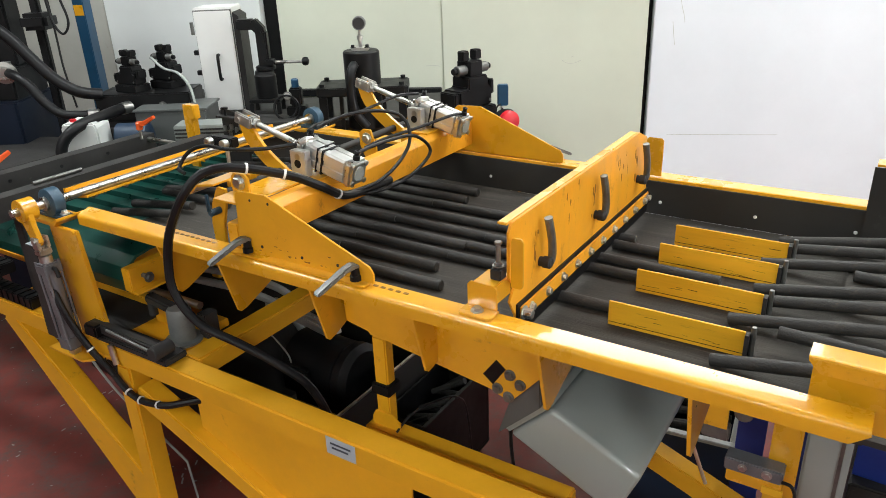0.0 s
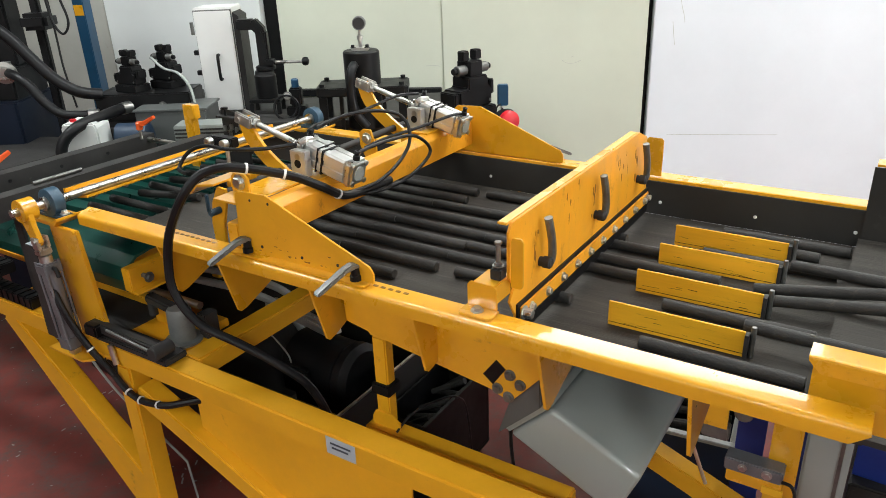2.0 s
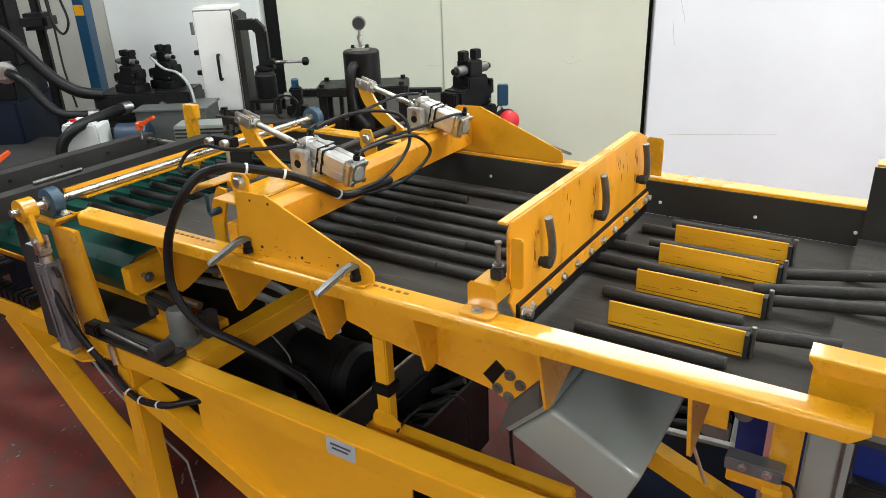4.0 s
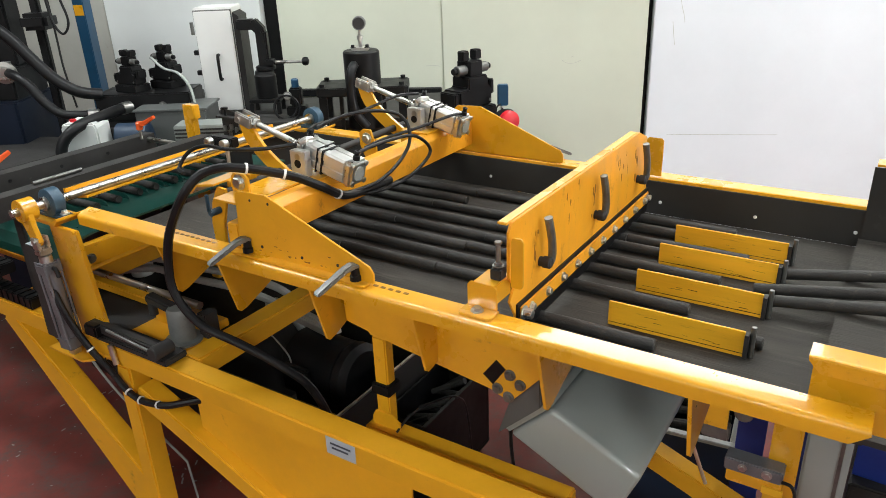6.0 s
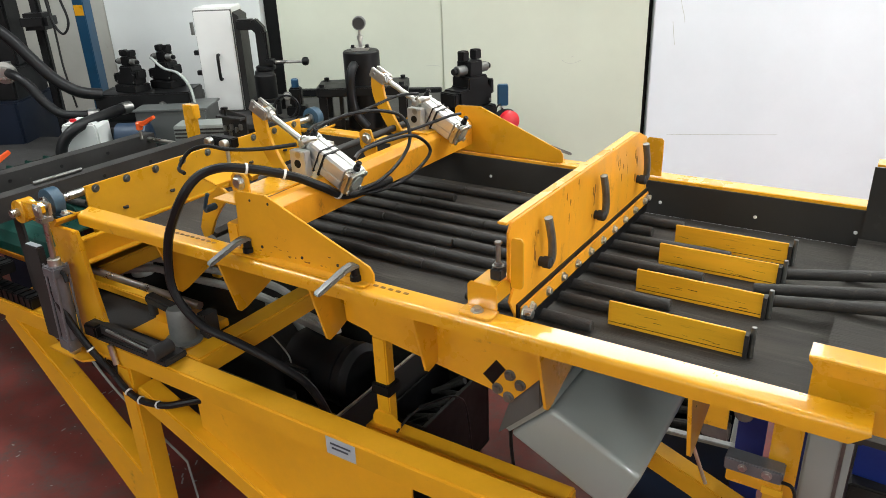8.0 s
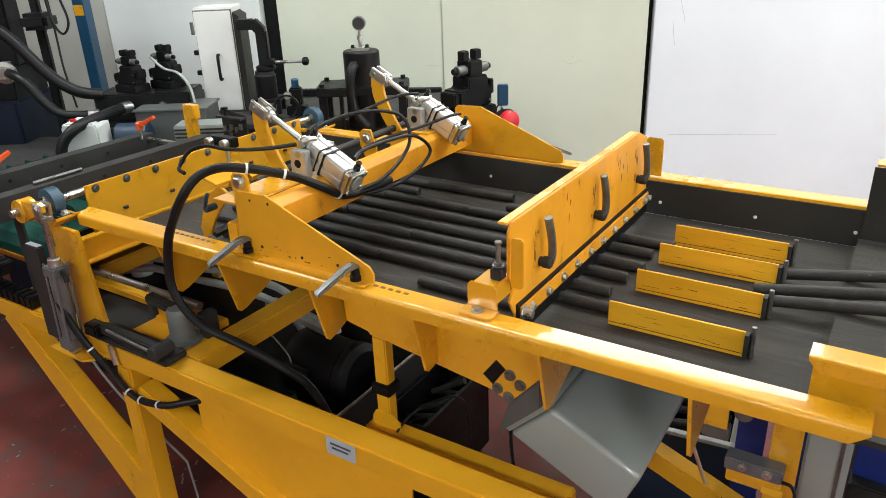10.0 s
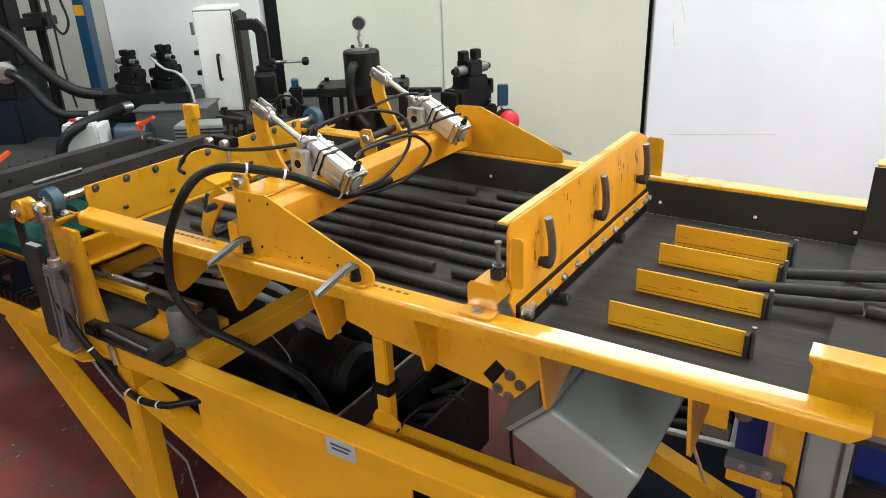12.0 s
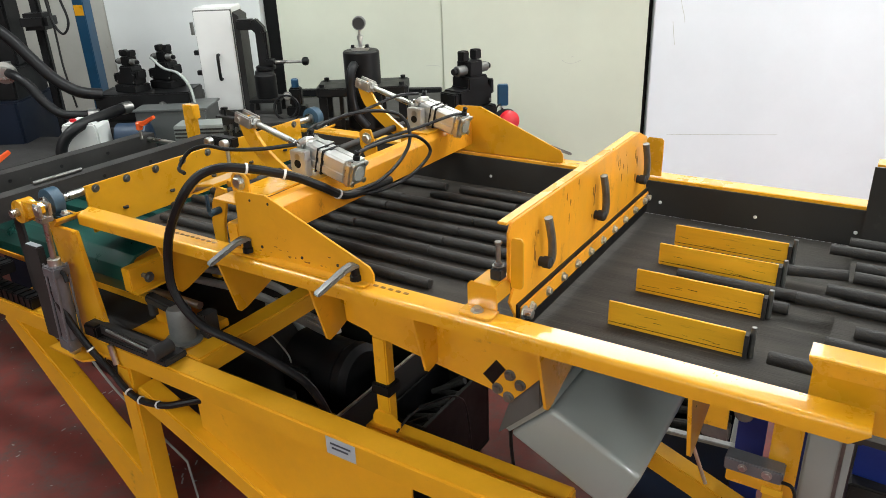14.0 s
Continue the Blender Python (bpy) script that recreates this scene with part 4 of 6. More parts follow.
def clamp_cylinder(y):
    t = thing("clamp_air_cylinder", (0, 0, 0), "aluminium air cylinder with clevis rod and black fittings", "air cylinder", "clamp cylinders", m=pose(TR[0], y, TR[1], 0, 11, 0))
    b = part("barrel", prism(B(), [(-0.034, -0.028), (-0.028, -0.034), (-0.010, -0.034), (-0.008, -0.031), (0.008, -0.031), (0.010, -0.034), (0.028, -0.034), (0.034, -0.028), (0.034, -0.008), (0.031, -0.006), (0.031, 0.006), (0.034, 0.008), (0.034, 0.028), (0.028, 0.034), (0.010, 0.034), (0.008, 0.031), (-0.008, 0.031), (-0.010, 0.034), (-0.028, 0.034), (-0.034, 0.028), (-0.034, 0.008), (-0.031, 0.006), (-0.031, -0.006), (-0.034, -0.008)], "x", -0.030, 0.108), ALU, t, "ribbed aluminium barrel", local=Matrix())
    for x0, x1 in ((-0.058, -0.0305), (0.1085, 0.138)):
        cap = part("end_cap", box(B(), x0, x1, -0.037, 0.037, -0.037, 0.037), ZINC, t, bevel=0.008, local=Matrix())
        for a in (-1, 1):
            for c in (-1, 1):
                part("tie_bolt", lathe(B(), (x1 - 0.001 if x1 > 0 else x0 + 0.001, a * 0.026, c * 0.026), (1 if x1 > 0 else -1, 0, 0), [(0, 0.008), (0.005, 0.008), (0.006, 0.006)], 12), STEEL, cap, local=Matrix())
    part("cap_disc", cyl(B(), (0.138, 0, 0), (0.141, 0, 0), 0.021, 20), GREY_PAINT, t, local=Matrix())
    part("trunnion", cyl(B(), (-0.03, -0.066, 0), (-0.03, 0.066, 0), 0.010, 14), STEEL, t, local=Matrix())
    part("nose", cyl(B(), (-0.078, 0, 0), (-0.0585, 0, 0), 0.018, 18, 0.002), ZINC, t, local=Matrix())
    for x, dz in ((-0.044, 0.037), (0.123, 0.037)):
        f = part("air_fitting", lathe(B(), (x, 0, dz), (0, 0, 1), [(0, 0.010), (0.012, 0.010), (0.014, 0.007), (0.024, 0.007)], 12), BLACK, t, local=Matrix())
        part("collar", torus(B(), (x, 0, dz + 0.024), (0, 0, 1), 0.006, 0.003, 12, 6), BLACK, f, local=Matrix())
    part("flow_valve", tube(B(), [(-0.024, -0.02, 0.046), (-0.024, -0.045, 0.050), (-0.030, -0.06, 0.040)], 0.009, 8), ZINC, t, local=Matrix())
    part("cable_strap", prism(B(), [(-0.036, -0.036), (0.036, -0.036), (0.036, 0.036), (-0.036, 0.036)], "x", 0.030, 0.036), BLACK, t, local=Matrix())
    part("cable_strap", prism(B(), [(-0.036, -0.036), (0.036, -0.036), (0.036, 0.036), (-0.036, 0.036)], "x", 0.012, 0.016), BLACK, t, local=Matrix())
    r = part("piston_rod", cyl(B(), (0.050, 0, 0), (0.255, 0, 0), 0.0095, 16), STEEL, t, "bright piston rod", local=pose(-0.30, 0, 0))
    part("lock_nut", cyl(B(), (0.046, 0, 0), (0.058, 0, 0), 0.015, 6), ZINC, r, local=Matrix())
    part("clevis", box(box(box(B(), -0.020, 0.046, -0.022, -0.0095, -0.017, 0.017), -0.020, 0.046, 0.0095, 0.022, -0.017, 0.017), 0.024, 0.046, -0.009, 0.009, -0.017, 0.017), ZINC, r, "zinc-plated clevis", bevel=0.003, local=Matrix())
    part("clevis_pin", cyl(B(), (0, -0.028, 0), (0, 0.028, 0), 0.007, 12), STEEL, r, local=Matrix())
    return t


clamp_cylinders = [clamp_cylinder(y) for y in CYL_Y]


# ---------------------------------------------------------------- hoses and cables
def hose(name, pts, r, label, category="hose", ties=(), mat=None):
    t = thing(name, pts[0], label, category)
    part("line", tube(B(), pts, r, 10 if r > 0.006 else 8, 8), mat or CABLE, t)
    P = smooth_line(pts, 8)
    for k in ties:
        i = int(k * (len(P) - 2))
        d = P[i + 1] - P[i]
        part("cable_tie", cyl(B(), P[i] - d.normalized() * 0.003, P[i] + d.normalized() * 0.003, r + 0.0025, 12), TIE, t, "white cable tie")
    return t


hose("air_hose", [(-1.32, 1.726, 1.050), (-1.32, 1.60, 1.056), (-1.315, 1.497, 1.073), (-1.325, 1.424, 1.118), (-1.365, 1.367, 1.157), (-1.41, 1.306, 1.185), (-1.44, 1.257, 1.202), (-1.47, 1.205, 1.213), (-1.51, 1.165, 1.195), (-1.545, 1.13, 1.14), (-1.60, 1.115, 1.04), (-1.625, 1.11, 0.945), (-1.615, 1.105, 0.86), (-1.55, 1.12, 0.775), (-1.44, 1.16, 0.72), (-1.34, 1.20, 0.66), (-1.27, 1.25, 0.56), (-1.25, 1.32, 0.30), (-1.26, 1.36, 0.01)], 0.0125, "thick black air hose looping over the rail", ties=(0.13, 0.25, 0.33))
hose("cable_bundle", [(-2.13, 1.04, 0.80), (-2.10, 1.035, 0.74), (-2.075, 1.045, 0.66), (-2.03, 1.06, 0.575), (-1.99, 1.075, 0.52), (-1.92, 1.076, 0.46), (-1.86, 1.079, 0.44), (-1.80, 1.082, 0.445), (-1.74, 1.09, 0.455), (-1.68, 1.12, 0.47), (-1.62, 1.16, 0.48)], 0.011, "black cable bundle tied along the frame", "cable", ties=(0.3, 0.52, 0.62, 0.75))
hose("air_line", [(-1.46, 1.573, 1.235), (-1.42, 1.656, 1.257), (-1.38, 1.756, 1.254), (-1.35, 1.831, 1.229), (-1.32, 1.84, 1.19), (-1.31, 1.82, 1.136), (-1.31, 1.746, 1.089), (-1.31, 1.642, 1.066), (-1.318, 1.521, 1.070)], 0.0055, "thin black air line looping over the bridge", "air line")
hose("air_line", [(-1.265, 1.500, 1.185), (-1.285, 1.563, 1.190), (-1.30, 1.712, 1.182), (-1.30, 1.846, 1.162), (-1.29, 1.912, 1.097), (-1.30, 1.82, 1.045), (-1.31, 1.681, 1.035), (-1.318, 1.533, 1.06)], 0.0055, "thin black air line looping over the bridge", "air line")
hose("air_line", [(-1.265, 2.065, 1.19), (-1.28, 2.02, 1.190), (-1.33, 1.906, 1.172), (-1.38, 1.789, 1.158), (-1.42, 1.737, 1.137)], 0.005, "thin black air line between the cylinders", "air line")
hose("air_line", [(-1.43, 2.06, 1.245), (-1.46, 1.98, 1.25), (-1.48, 1.86, 1.235), (-1.50, 1.74, 1.225), (-1.50, 1.62, 1.23), (-1.455, 1.53, 1.235)], 0.005, "thin black air line between the cylinders", "air line")
hose("air_line", [(-1.44, 1.46, 1.215), (-1.54, 1.42, 1.20), (-1.66, 1.40, 1.19), (-1.75, 1.40, 1.19), (-1.82, 1.39, 1.165), (-1.84, 1.36, 1.12), (-1.78, 1.33, 1.12)], 0.006, "black air line with silver fitting", "air line")
va = thing("air_valve", (-1.70, 1.43, 1.19), "small silver air valve with two ports", "valve")
part("body", box(B(), -1.75, -1.66, 1.42, 1.45, 1.185, 1.215), BLACK, va, bevel=0.003)
for x in (-1.745, -1.68):
    part("port", cyl(B(), (x, 1.40, 1.20), (x, 1.42, 1.20), 0.014, 14, 0.002), ZINC, va)
part("post", cyl(B(), (-1.70, 1.435, 1.118), (-1.70, 1.435, 1.185), 0.006, 8), ZINC, va)
part("arm", box(B(), -1.705, -1.565, 1.425, 1.445, 1.112, 1.1179), YELLOW, va)
hose("thin_cable", [(-0.685, 1.32, 0.74), (-0.69, 1.33, 0.55), (-0.655, 1.33, 0.30), (-0.65, 1.34, 0.01)], 0.005, "black motor cable hanging to the floor", "cable")
PALE_HOSE = material("pale_grey_hose", (0.30, 0.31, 0.29), 0.45, vary=0.15, scale=15, fine=200, bump=0.08)
hose("grey_hose", [(-3.05, 1.75, 0.315), (-2.99, 1.75, 0.345), (-2.88, 1.75, 0.385), (-2.68, 1.75, 0.438), (-2.56, 1.75, 0.445), (-2.38, 1.76, 0.445), (-2.18, 1.80, 0.43), (-2.02, 1.86, 0.36), (-1.96, 1.92, 0.20), (-1.95, 1.95, 0.03)], 0.017, "pale grey plastic hose arching under the bed", mat=PALE_HOSE)
hose("grey_hose", [(-2.95, 1.72, 0.315), (-2.86, 1.73, 0.41), (-2.716, 1.75, 0.475), (-2.589, 1.75, 0.500), (-2.42, 1.77, 0.495), (-2.20, 1.83, 0.475), (-2.04, 1.92, 0.39), (-1.98, 1.99, 0.20), (-1.97, 2.02, 0.03)], 0.017, "pale grey plastic hose arching under the bed", mat=PALE_HOSE)
hose("thin_cable", [(-1.95, 1.60, 0.31), (-1.844, 1.60, 0.42), (-1.766, 1.60, 0.383), (-1.732, 1.60, 0.333), (-1.735, 1.58, 0.282), (-1.745, 1.58, 0.265)], 0.003, "thin pale wire looping out of the sump", "cable", mat=PALE_HOSE)

# dark sump, tank and motor under the bed
sump = thing("oil_sump", (-1.7, 1.8, 0.0), "low dark steel sump under the machine", "sump")
part("basin", box(B(), -2.10, -1.395, 1.46, 2.28, 0.0, 0.02), DARK_STEEL, sump)
for bx in ((-2.10, -1.395, 1.46, 1.472), (-2.10, -1.395, 2.268, 2.28), (-2.10, -2.088, 1.4725, 2.2675), (-1.407, -1.395, 1.4725, 2.2675)):
    part("side", box(B(), *bx, 0.0205, 0.30), DARK_STEEL, sump, bevel=0.002)
part("rim", box(B(), -1.402, -1.392, 1.455, 2.285, 0.3005, 0.306), ZINC, sump, "rubbed bright steel rim")
tank = thing("drive_motor", (-1.64, 1.72, 0.15), "black drive motor standing in the sump", "motor")
part("body", lathe(B(), (-1.80, 1.72, 0.27), (1, 0, 0), [(0, 0.09), (0.012, 0.12), (0.24, 0.12), (0.25, 0.10)], 28), BLACK, tank)
part("end_bell", lathe(B(), (-1.548, 1.72, 0.27), (1, 0, 0), [(0, 0.125), (0.03, 0.125), (0.05, 0.10), (0.052, 0.03)], 28), BLACK, tank)
part("terminal_box", box(B(), -1.76, -1.64, 1.575, 1.604, 0.22, 0.33), BLACK, tank, bevel=0.008)
part("foot", box(B(), -1.77, -1.55, 1.64, 1.80, 0.0205, 0.165), BLACK, tank)
prof = thing("aluminium_profile", (-1.9, 1.83, 0.33), "bright grooved aluminium profile lying over the sump", "profile")
pm = beam(B(), (-2.13, 1.905, 0.335), (-1.63, 1.735, 0.418), 0.060, 0.028)
part("bar", pm, ALU, prof, bevel=0.002)
for k in (-0.018, 0.0, 0.018):
    part("groove_lip", beam(B(), (-2.13 + k * 0.35, 1.905 + k, 0.3505), (-1.63 + k * 0.35, 1.735 + k, 0.4335), 0.005, 0.004), ALU, prof)
ot = thing("return_tank", (-2.65, 1.95, 0.0), "black return tank under the sliding tray", "tank")
part("body", box(B(), -3.15, -2.15, 1.62, 2.26, 0.0, 0.30), BLACK, ot, bevel=0.012)
part("lid", box(B(), -3.16, -2.14, 1.61, 2.27, 0.3005, 0.312), BLACK, ot, bevel=0.003)
part("filler_cap", lathe(B(), (-2.93, 1.86, 0.3125), (0, 0, 1), [(0, 0.052), (0.07, 0.052), (0.072, 0.060), (0.10, 0.060), (0.105, 0.050)], 24), TIE, ot, "white plastic filler cap")
crate = thing("dark_crate", (-1.28, 1.88, 0.0), "open dark crate of scrap under the bed", "crate")
part("base", box(B(), -1.375, -1.19, 1.66, 2.10, 0.0, 0.02), BLACK, crate)
for bx in ((-1.375, -1.190, 1.66, 1.668), (-1.375, -1.190, 2.092, 2.10), (-1.375, -1.367, 1.6685, 2.0915), (-1.198, -1.190, 1.6685, 2.0915)):
    part("side", box(B(), *bx, 0.0205, 0.20), BLACK, crate, bevel=0.002)
part("rim", box(B(), -1.199, -1.186, 1.655, 2.105, 0.2005, 0.208), BLACK, crate)
rnd = random.Random(21)
for i in range(9):
    y = 1.70 + 0.042 * i
    part("scrap_bar", cyl(B(), (-1.355, y, 0.06 + 0.06 * rnd.random()), (-1.215, y + rnd.uniform(-0.03, 0.03), 0.10 + 0.12 * rnd.random()), 0.0125, 8, 0.001), BAR, crate, "dark scrap bar end")
stand = thing("support_stand", (-1.12, 2.2, 0.0), "dark steel support stand under the far rail", "stand")
for x in (-1.30, -1.08):
    part("leg", box(B(), x, x + 0.03, 2.20, 2.23, 0.0, 0.44), DARK_STEEL, stand, bevel=0.003)
part("rail", box(B(), -1.30, -1.05, 2.1995, 2.2305, 0.4405, 0.46), DARK_STEEL, stand, bevel=0.002)
part("rail", box(B(), -1.2695, -1.0805, 2.205, 2.225, 0.20, 0.225), DARK_STEEL, stand, bevel=0.002)
hose("thin_cable", [(-0.99, 1.25, 0.535), (-0.98, 1.30, 0.56), (-0.95, 1.36, 0.575), (-0.93, 1.46, 0.54), (-0.95, 1.55, 0.40), (-0.96, 1.6, 0.01)], 0.0035, "thin dark lead from the post to the floor", "cable")

# ---------------------------------------------------------------- under the outfeed: bins, bracket, cabinet
def bin_box(x, y, z, w, d, h, turn, shell=BLUE_BIN, edge=BLUE_BIN, lab="deep blue plastic parts bin filled with steel bars"):
    t = thing("parts_bin", (0, 0, 0), lab, "bin", "blue bins", m=pose(x, y, z, 0, 0, turn))
    th = 0.006
    part("base", box(B(), -w / 2, w / 2, -d / 2, d / 2, 0, th), shell, t, local=Matrix())
    for a, bx in (("wall", (-w / 2, w / 2, -d / 2, -d / 2 + th)), ("wall", (-w / 2, w / 2, d / 2 - th, d / 2)), ("wall", (-w / 2, -w / 2 + th, -d / 2 + th, d / 2 - th)), ("wall", (w / 2 - th, w / 2, -d / 2 + th, d / 2 - th))):
        part(a, box(B(), *bx, th, h), shell, t, bevel=0.001, local=Matrix())
    for s in (-1, 1):
        part("rim", box(B(), -w / 2 - 0.012, w / 2 + 0.012, s * d / 2 - 0.012, s * d / 2 + 0.012, h, h + 0.012), edge, t, bevel=0.002, local=Matrix())
        part("rim", box(B(), s * w / 2 - 0.012, s * w / 2 + 0.012, -d / 2 + 0.012, d / 2 - 0.012, h, h + 0.012), edge, t, bevel=0.002, local=Matrix())
    rnd = random.Random(int(x * 100) + 7)
    for i in range(26):
        yy = -d / 2 + 0.03 + (d - 0.06) * rnd.random()
        zz = th + 0.02 + (h - 0.03) * rnd.random() ** 0.6
        part("offcut", cyl(B(), (-w / 2 + 0.014, yy, zz), (w / 2 - 0.02 - 0.25 * w * rnd.random(), yy + 0.03 * (rnd.random() - 0.5), zz + 0.03 * rnd.random()), 0.0125, 10, 0.001), BAR, t, "dark steel offcut", local=Matrix())
    return t


bin_box(-0.425, 2.09, 0.0, 0.30, 0.36, 0.305, 6, DARK_BLUE, GREY_PAINT, "dark blue scrap bin with grey rim full of bars")
bin_box(-0.232, 2.10, 0.0, 0.078, 0.36, 0.45, 6, BLUE_BIN, GREY_PAINT, "narrow blue bin with a grey rim")
bin_box(-0.128, 2.12, 0.0, 0.078, 0.36, 0.46, 6, BLUE_BIN, GREY_PAINT, "narrow blue bin with a grey rim")
bin_box(0.27, 2.22, 0.30, 0.40, 0.50, 0.20, -4)
pal = solid("bin_stand", box(B(), 0.05, 0.60, 1.94, 2.50, 0.0, 0.298), DARK_STEEL, "low dark steel stand under a blue bin", "stand", at=(0.3, 2.2, 0), bevel=0.006)
solid("red_box", box(B(), 0.05, 0.50, 2.56, 2.9, 0.0, 0.62), RED, "faded red steel box on the floor", "box", at=(0.3, 2.7, 0), bevel=0.01)
ocab = thing("control_cabinet", (0.0, 1.62, 0.0), "pale grey steel cabinet under the table end", "cabinet")
part("body", box(B(), -0.058, 0.035, 1.56, 1.80, 0.0, 0.835), GREY_PAINT, ocab, bevel=0.006)
part("edge_strip", box(B(), 0.012, 0.020, 1.554, 1.5595, 0.02, 0.82), GREY_STEEL, ocab)
br = thing("outfeed_bracket", (-0.14, 1.45, 0.3), "yellow bracket post with a grey bolted block", "bracket")
part("post", box(B(), -0.125, -0.062, 1.515, 1.545, 0.0, 0.855), YELLOW, br, bevel=0.004)
part("arm", box(B(), -0.205, -0.085, 1.475, 1.514, 0.550, 0.588), YELLOW, br, bevel=0.003)
blk = part("block", box(B(), -0.210, -0.085, 1.465, 1.510, 0.5885, 0.622), DULL_ALU, br, "grey machined block", bevel=0.003)
part("bolt", hexbolt(B(), (-0.170, 1.465, 0.606), (0, -1, 0), 0.007, 0.004), ZINC, blk)
part("bolt", hexbolt(B(), (-0.118, 1.465, 0.606), (0, -1, 0), 0.008, 0.004), ZINC, blk)
part("side_lug", box(B(), -0.272, -0.2105, 1.478, 1.505, 0.652, 0.690), GREY_STEEL, br, bevel=0.003)
part("hanger", prism(B(), [(-0.275, 0.861), (-0.17, 0.861), (-0.17, 0.77), (-0.215, 0.755), (-0.215, 0.69), (-0.275, 0.69)], "y", 1.47, 1.476), YELLOW, br, bevel=0.001)
part("hanger_roller", cyl(B(), (-0.18, 1.43, 0.77), (-0.18, 1.47, 0.77), 0.020, 18, 0.003), GREY_STEEL, br)
part("tag", box(B(), -0.125, -0.080, 1.468, 1.4745, 0.553, 0.570), YELLOW_WORN, br, "small yellowed cable tag")
hose("switch_lead", [(-0.085, 1.46, 0.605), (-0.065, 1.455, 0.605), (-0.055, 1.455, 0.58), (-0.062, 1.455, 0.56), (-0.082, 1.46, 0.558)], 0.004, "dark red lead looping from the block", "cable")
hose("thin_cable", [(-0.24, 1.24, 0.80), (-0.225, 1.25, 0.75), (-0.21, 1.26, 0.70)], 0.004, "short silver cable end below the rib", "cable", mat=ZINC)

# ---------------------------------------------------------------- rear machines, across the hall
def at_back(name, s, d, z, label, category, group=""):
    return thing(name, (0, 0, 0), label, category, group, m=back(s, d, z))


I = Matrix()
bench = at_back("power_unit_base", -0.70, 3.72, 0.0, "long dark steel base of the hydraulic power units", "machine base")
part("body", box(B(), -1.0, 0.95, -0.20, 0.34, 0.0, 0.90), DARK_STEEL, bench, bevel=0.01, local=I)
part("top_plate", box(B(), -1.02, 0.96, -0.22, 0.36, 0.9005, 0.93), DARK_STEEL, bench, "dark steel top plate", bevel=0.004, local=I)

cab = at_back("electrical_cabinet", -1.10, 3.85, 0.931, "white steel electrical cabinet with a black handle", "cabinet")
part("body", box(B(), -0.094, 0.098, -0.05, 0.15, 0.0, 0.515), WHITE, cab, bevel=0.004, local=I)
part("door_gasket", box(B(), -0.092, 0.097, -0.0575, -0.0502, 0.003, 0.505), GREY_STEEL, cab, "grey door edge", local=I)
dr = part("door", box(B(), -0.089, 0.094, -0.068, -0.0577, 0.008, 0.500), WHITE, cab, bevel=0.004, local=I)
part("handle", tube(B(), [(0.010, -0.070, 0.29), (0.010, -0.095, 0.285), (0.010, -0.098, 0.23), (0.010, -0.095, 0.175), (0.010, -0.070, 0.17)], 0.008, 8), BLACK, dr, "black bow handle", local=I)
for z in (0.09, 0.42):
    part("hinge", cyl(B(), (-0.1045, -0.060, z - 0.03), (-0.1045, -0.060, z + 0.03), 0.009, 10), GREY_STEEL, dr, local=I)
for z in (0.20, 0.30):
    part("lock", box(B(), -0.120, -0.0945, -0.05, -0.03, z - 0.012, z + 0.012), BLACK, cab, bevel=0.003, local=I)
# dark steel piece standing in for the shade on the cabinet's right side
part("duct", prism(B(), [(0.0985, 0.0), (0.0985, 0.49), (0.128, 0.47), (0.128, 0.0)], "y", -0.045, 0.12), DARK_STEEL, cab, local=I)

elb = at_back("suction_pipe", -0.90, 3.75, 0.931, "black welded pipe elbow on a round pump flange", "pipe")
part("elbow", beam(B(), (-0.07, 0, 0.435), (0.012, 0, 0.435), 0.06, 0.05), BLACK, elb, bevel=0.006, local=I)
part("elbow", beam(B(), (0.005, 0, 0.447), (0.050, 0, 0.395), 0.06, 0.05), BLACK, elb, bevel=0.006, local=I)
part("riser", box(B(), 0.018, 0.072, -0.03, 0.03, 0.225, 0.405), BLACK, elb, bevel=0.008, local=I)
part("collar", lathe(B(), (0.045, 0, 0.215), (0, 0, 1), [(0, 0.05), (0.015, 0.05), (0.02, 0.04)], 20), BLACK, elb, local=I)
part("flange_pot", lathe(B(), (0.035, 0, 0.075), (0, 0, 1), [(0, 0.054), (0.11, 0.054), (0.118, 0.048), (0.135, 0.045)], 24), BLACK, elb, local=I)
part("stand_plate", box(B(), -0.045, 0.110, -0.07, 0.07, 0.058, 0.0745), BLACK, elb, bevel=0.003, local=I)
for a in (-0.035, 0.10):
    for b in (-0.06, 0.06):
        part("stand_leg", box(B(), a - 0.010, a + 0.010, b - 0.010, b + 0.010, 0.0, 0.0575), BLACK, elb, local=I)
lv = part("lever", cyl(B(), (0.06, -0.02, 0.252), (0.245, -0.02, 0.250), 0.008, 10), STEEL, elb, "bright hand lever", local=I)
part("knob", lathe(B(), (0.232, -0.02, 0.250), (1, 0, 0), [(0, 0.010), (0.006, 0.019), (0.018, 0.022), (0.030, 0.019), (0.036, 0.008)], 16), BLACK, lv, local=I)
part("lever_hub", box(B(), 0.05, 0.10, -0.045, 0.005, 0.235, 0.268), BLACK, elb, bevel=0.006, local=I)

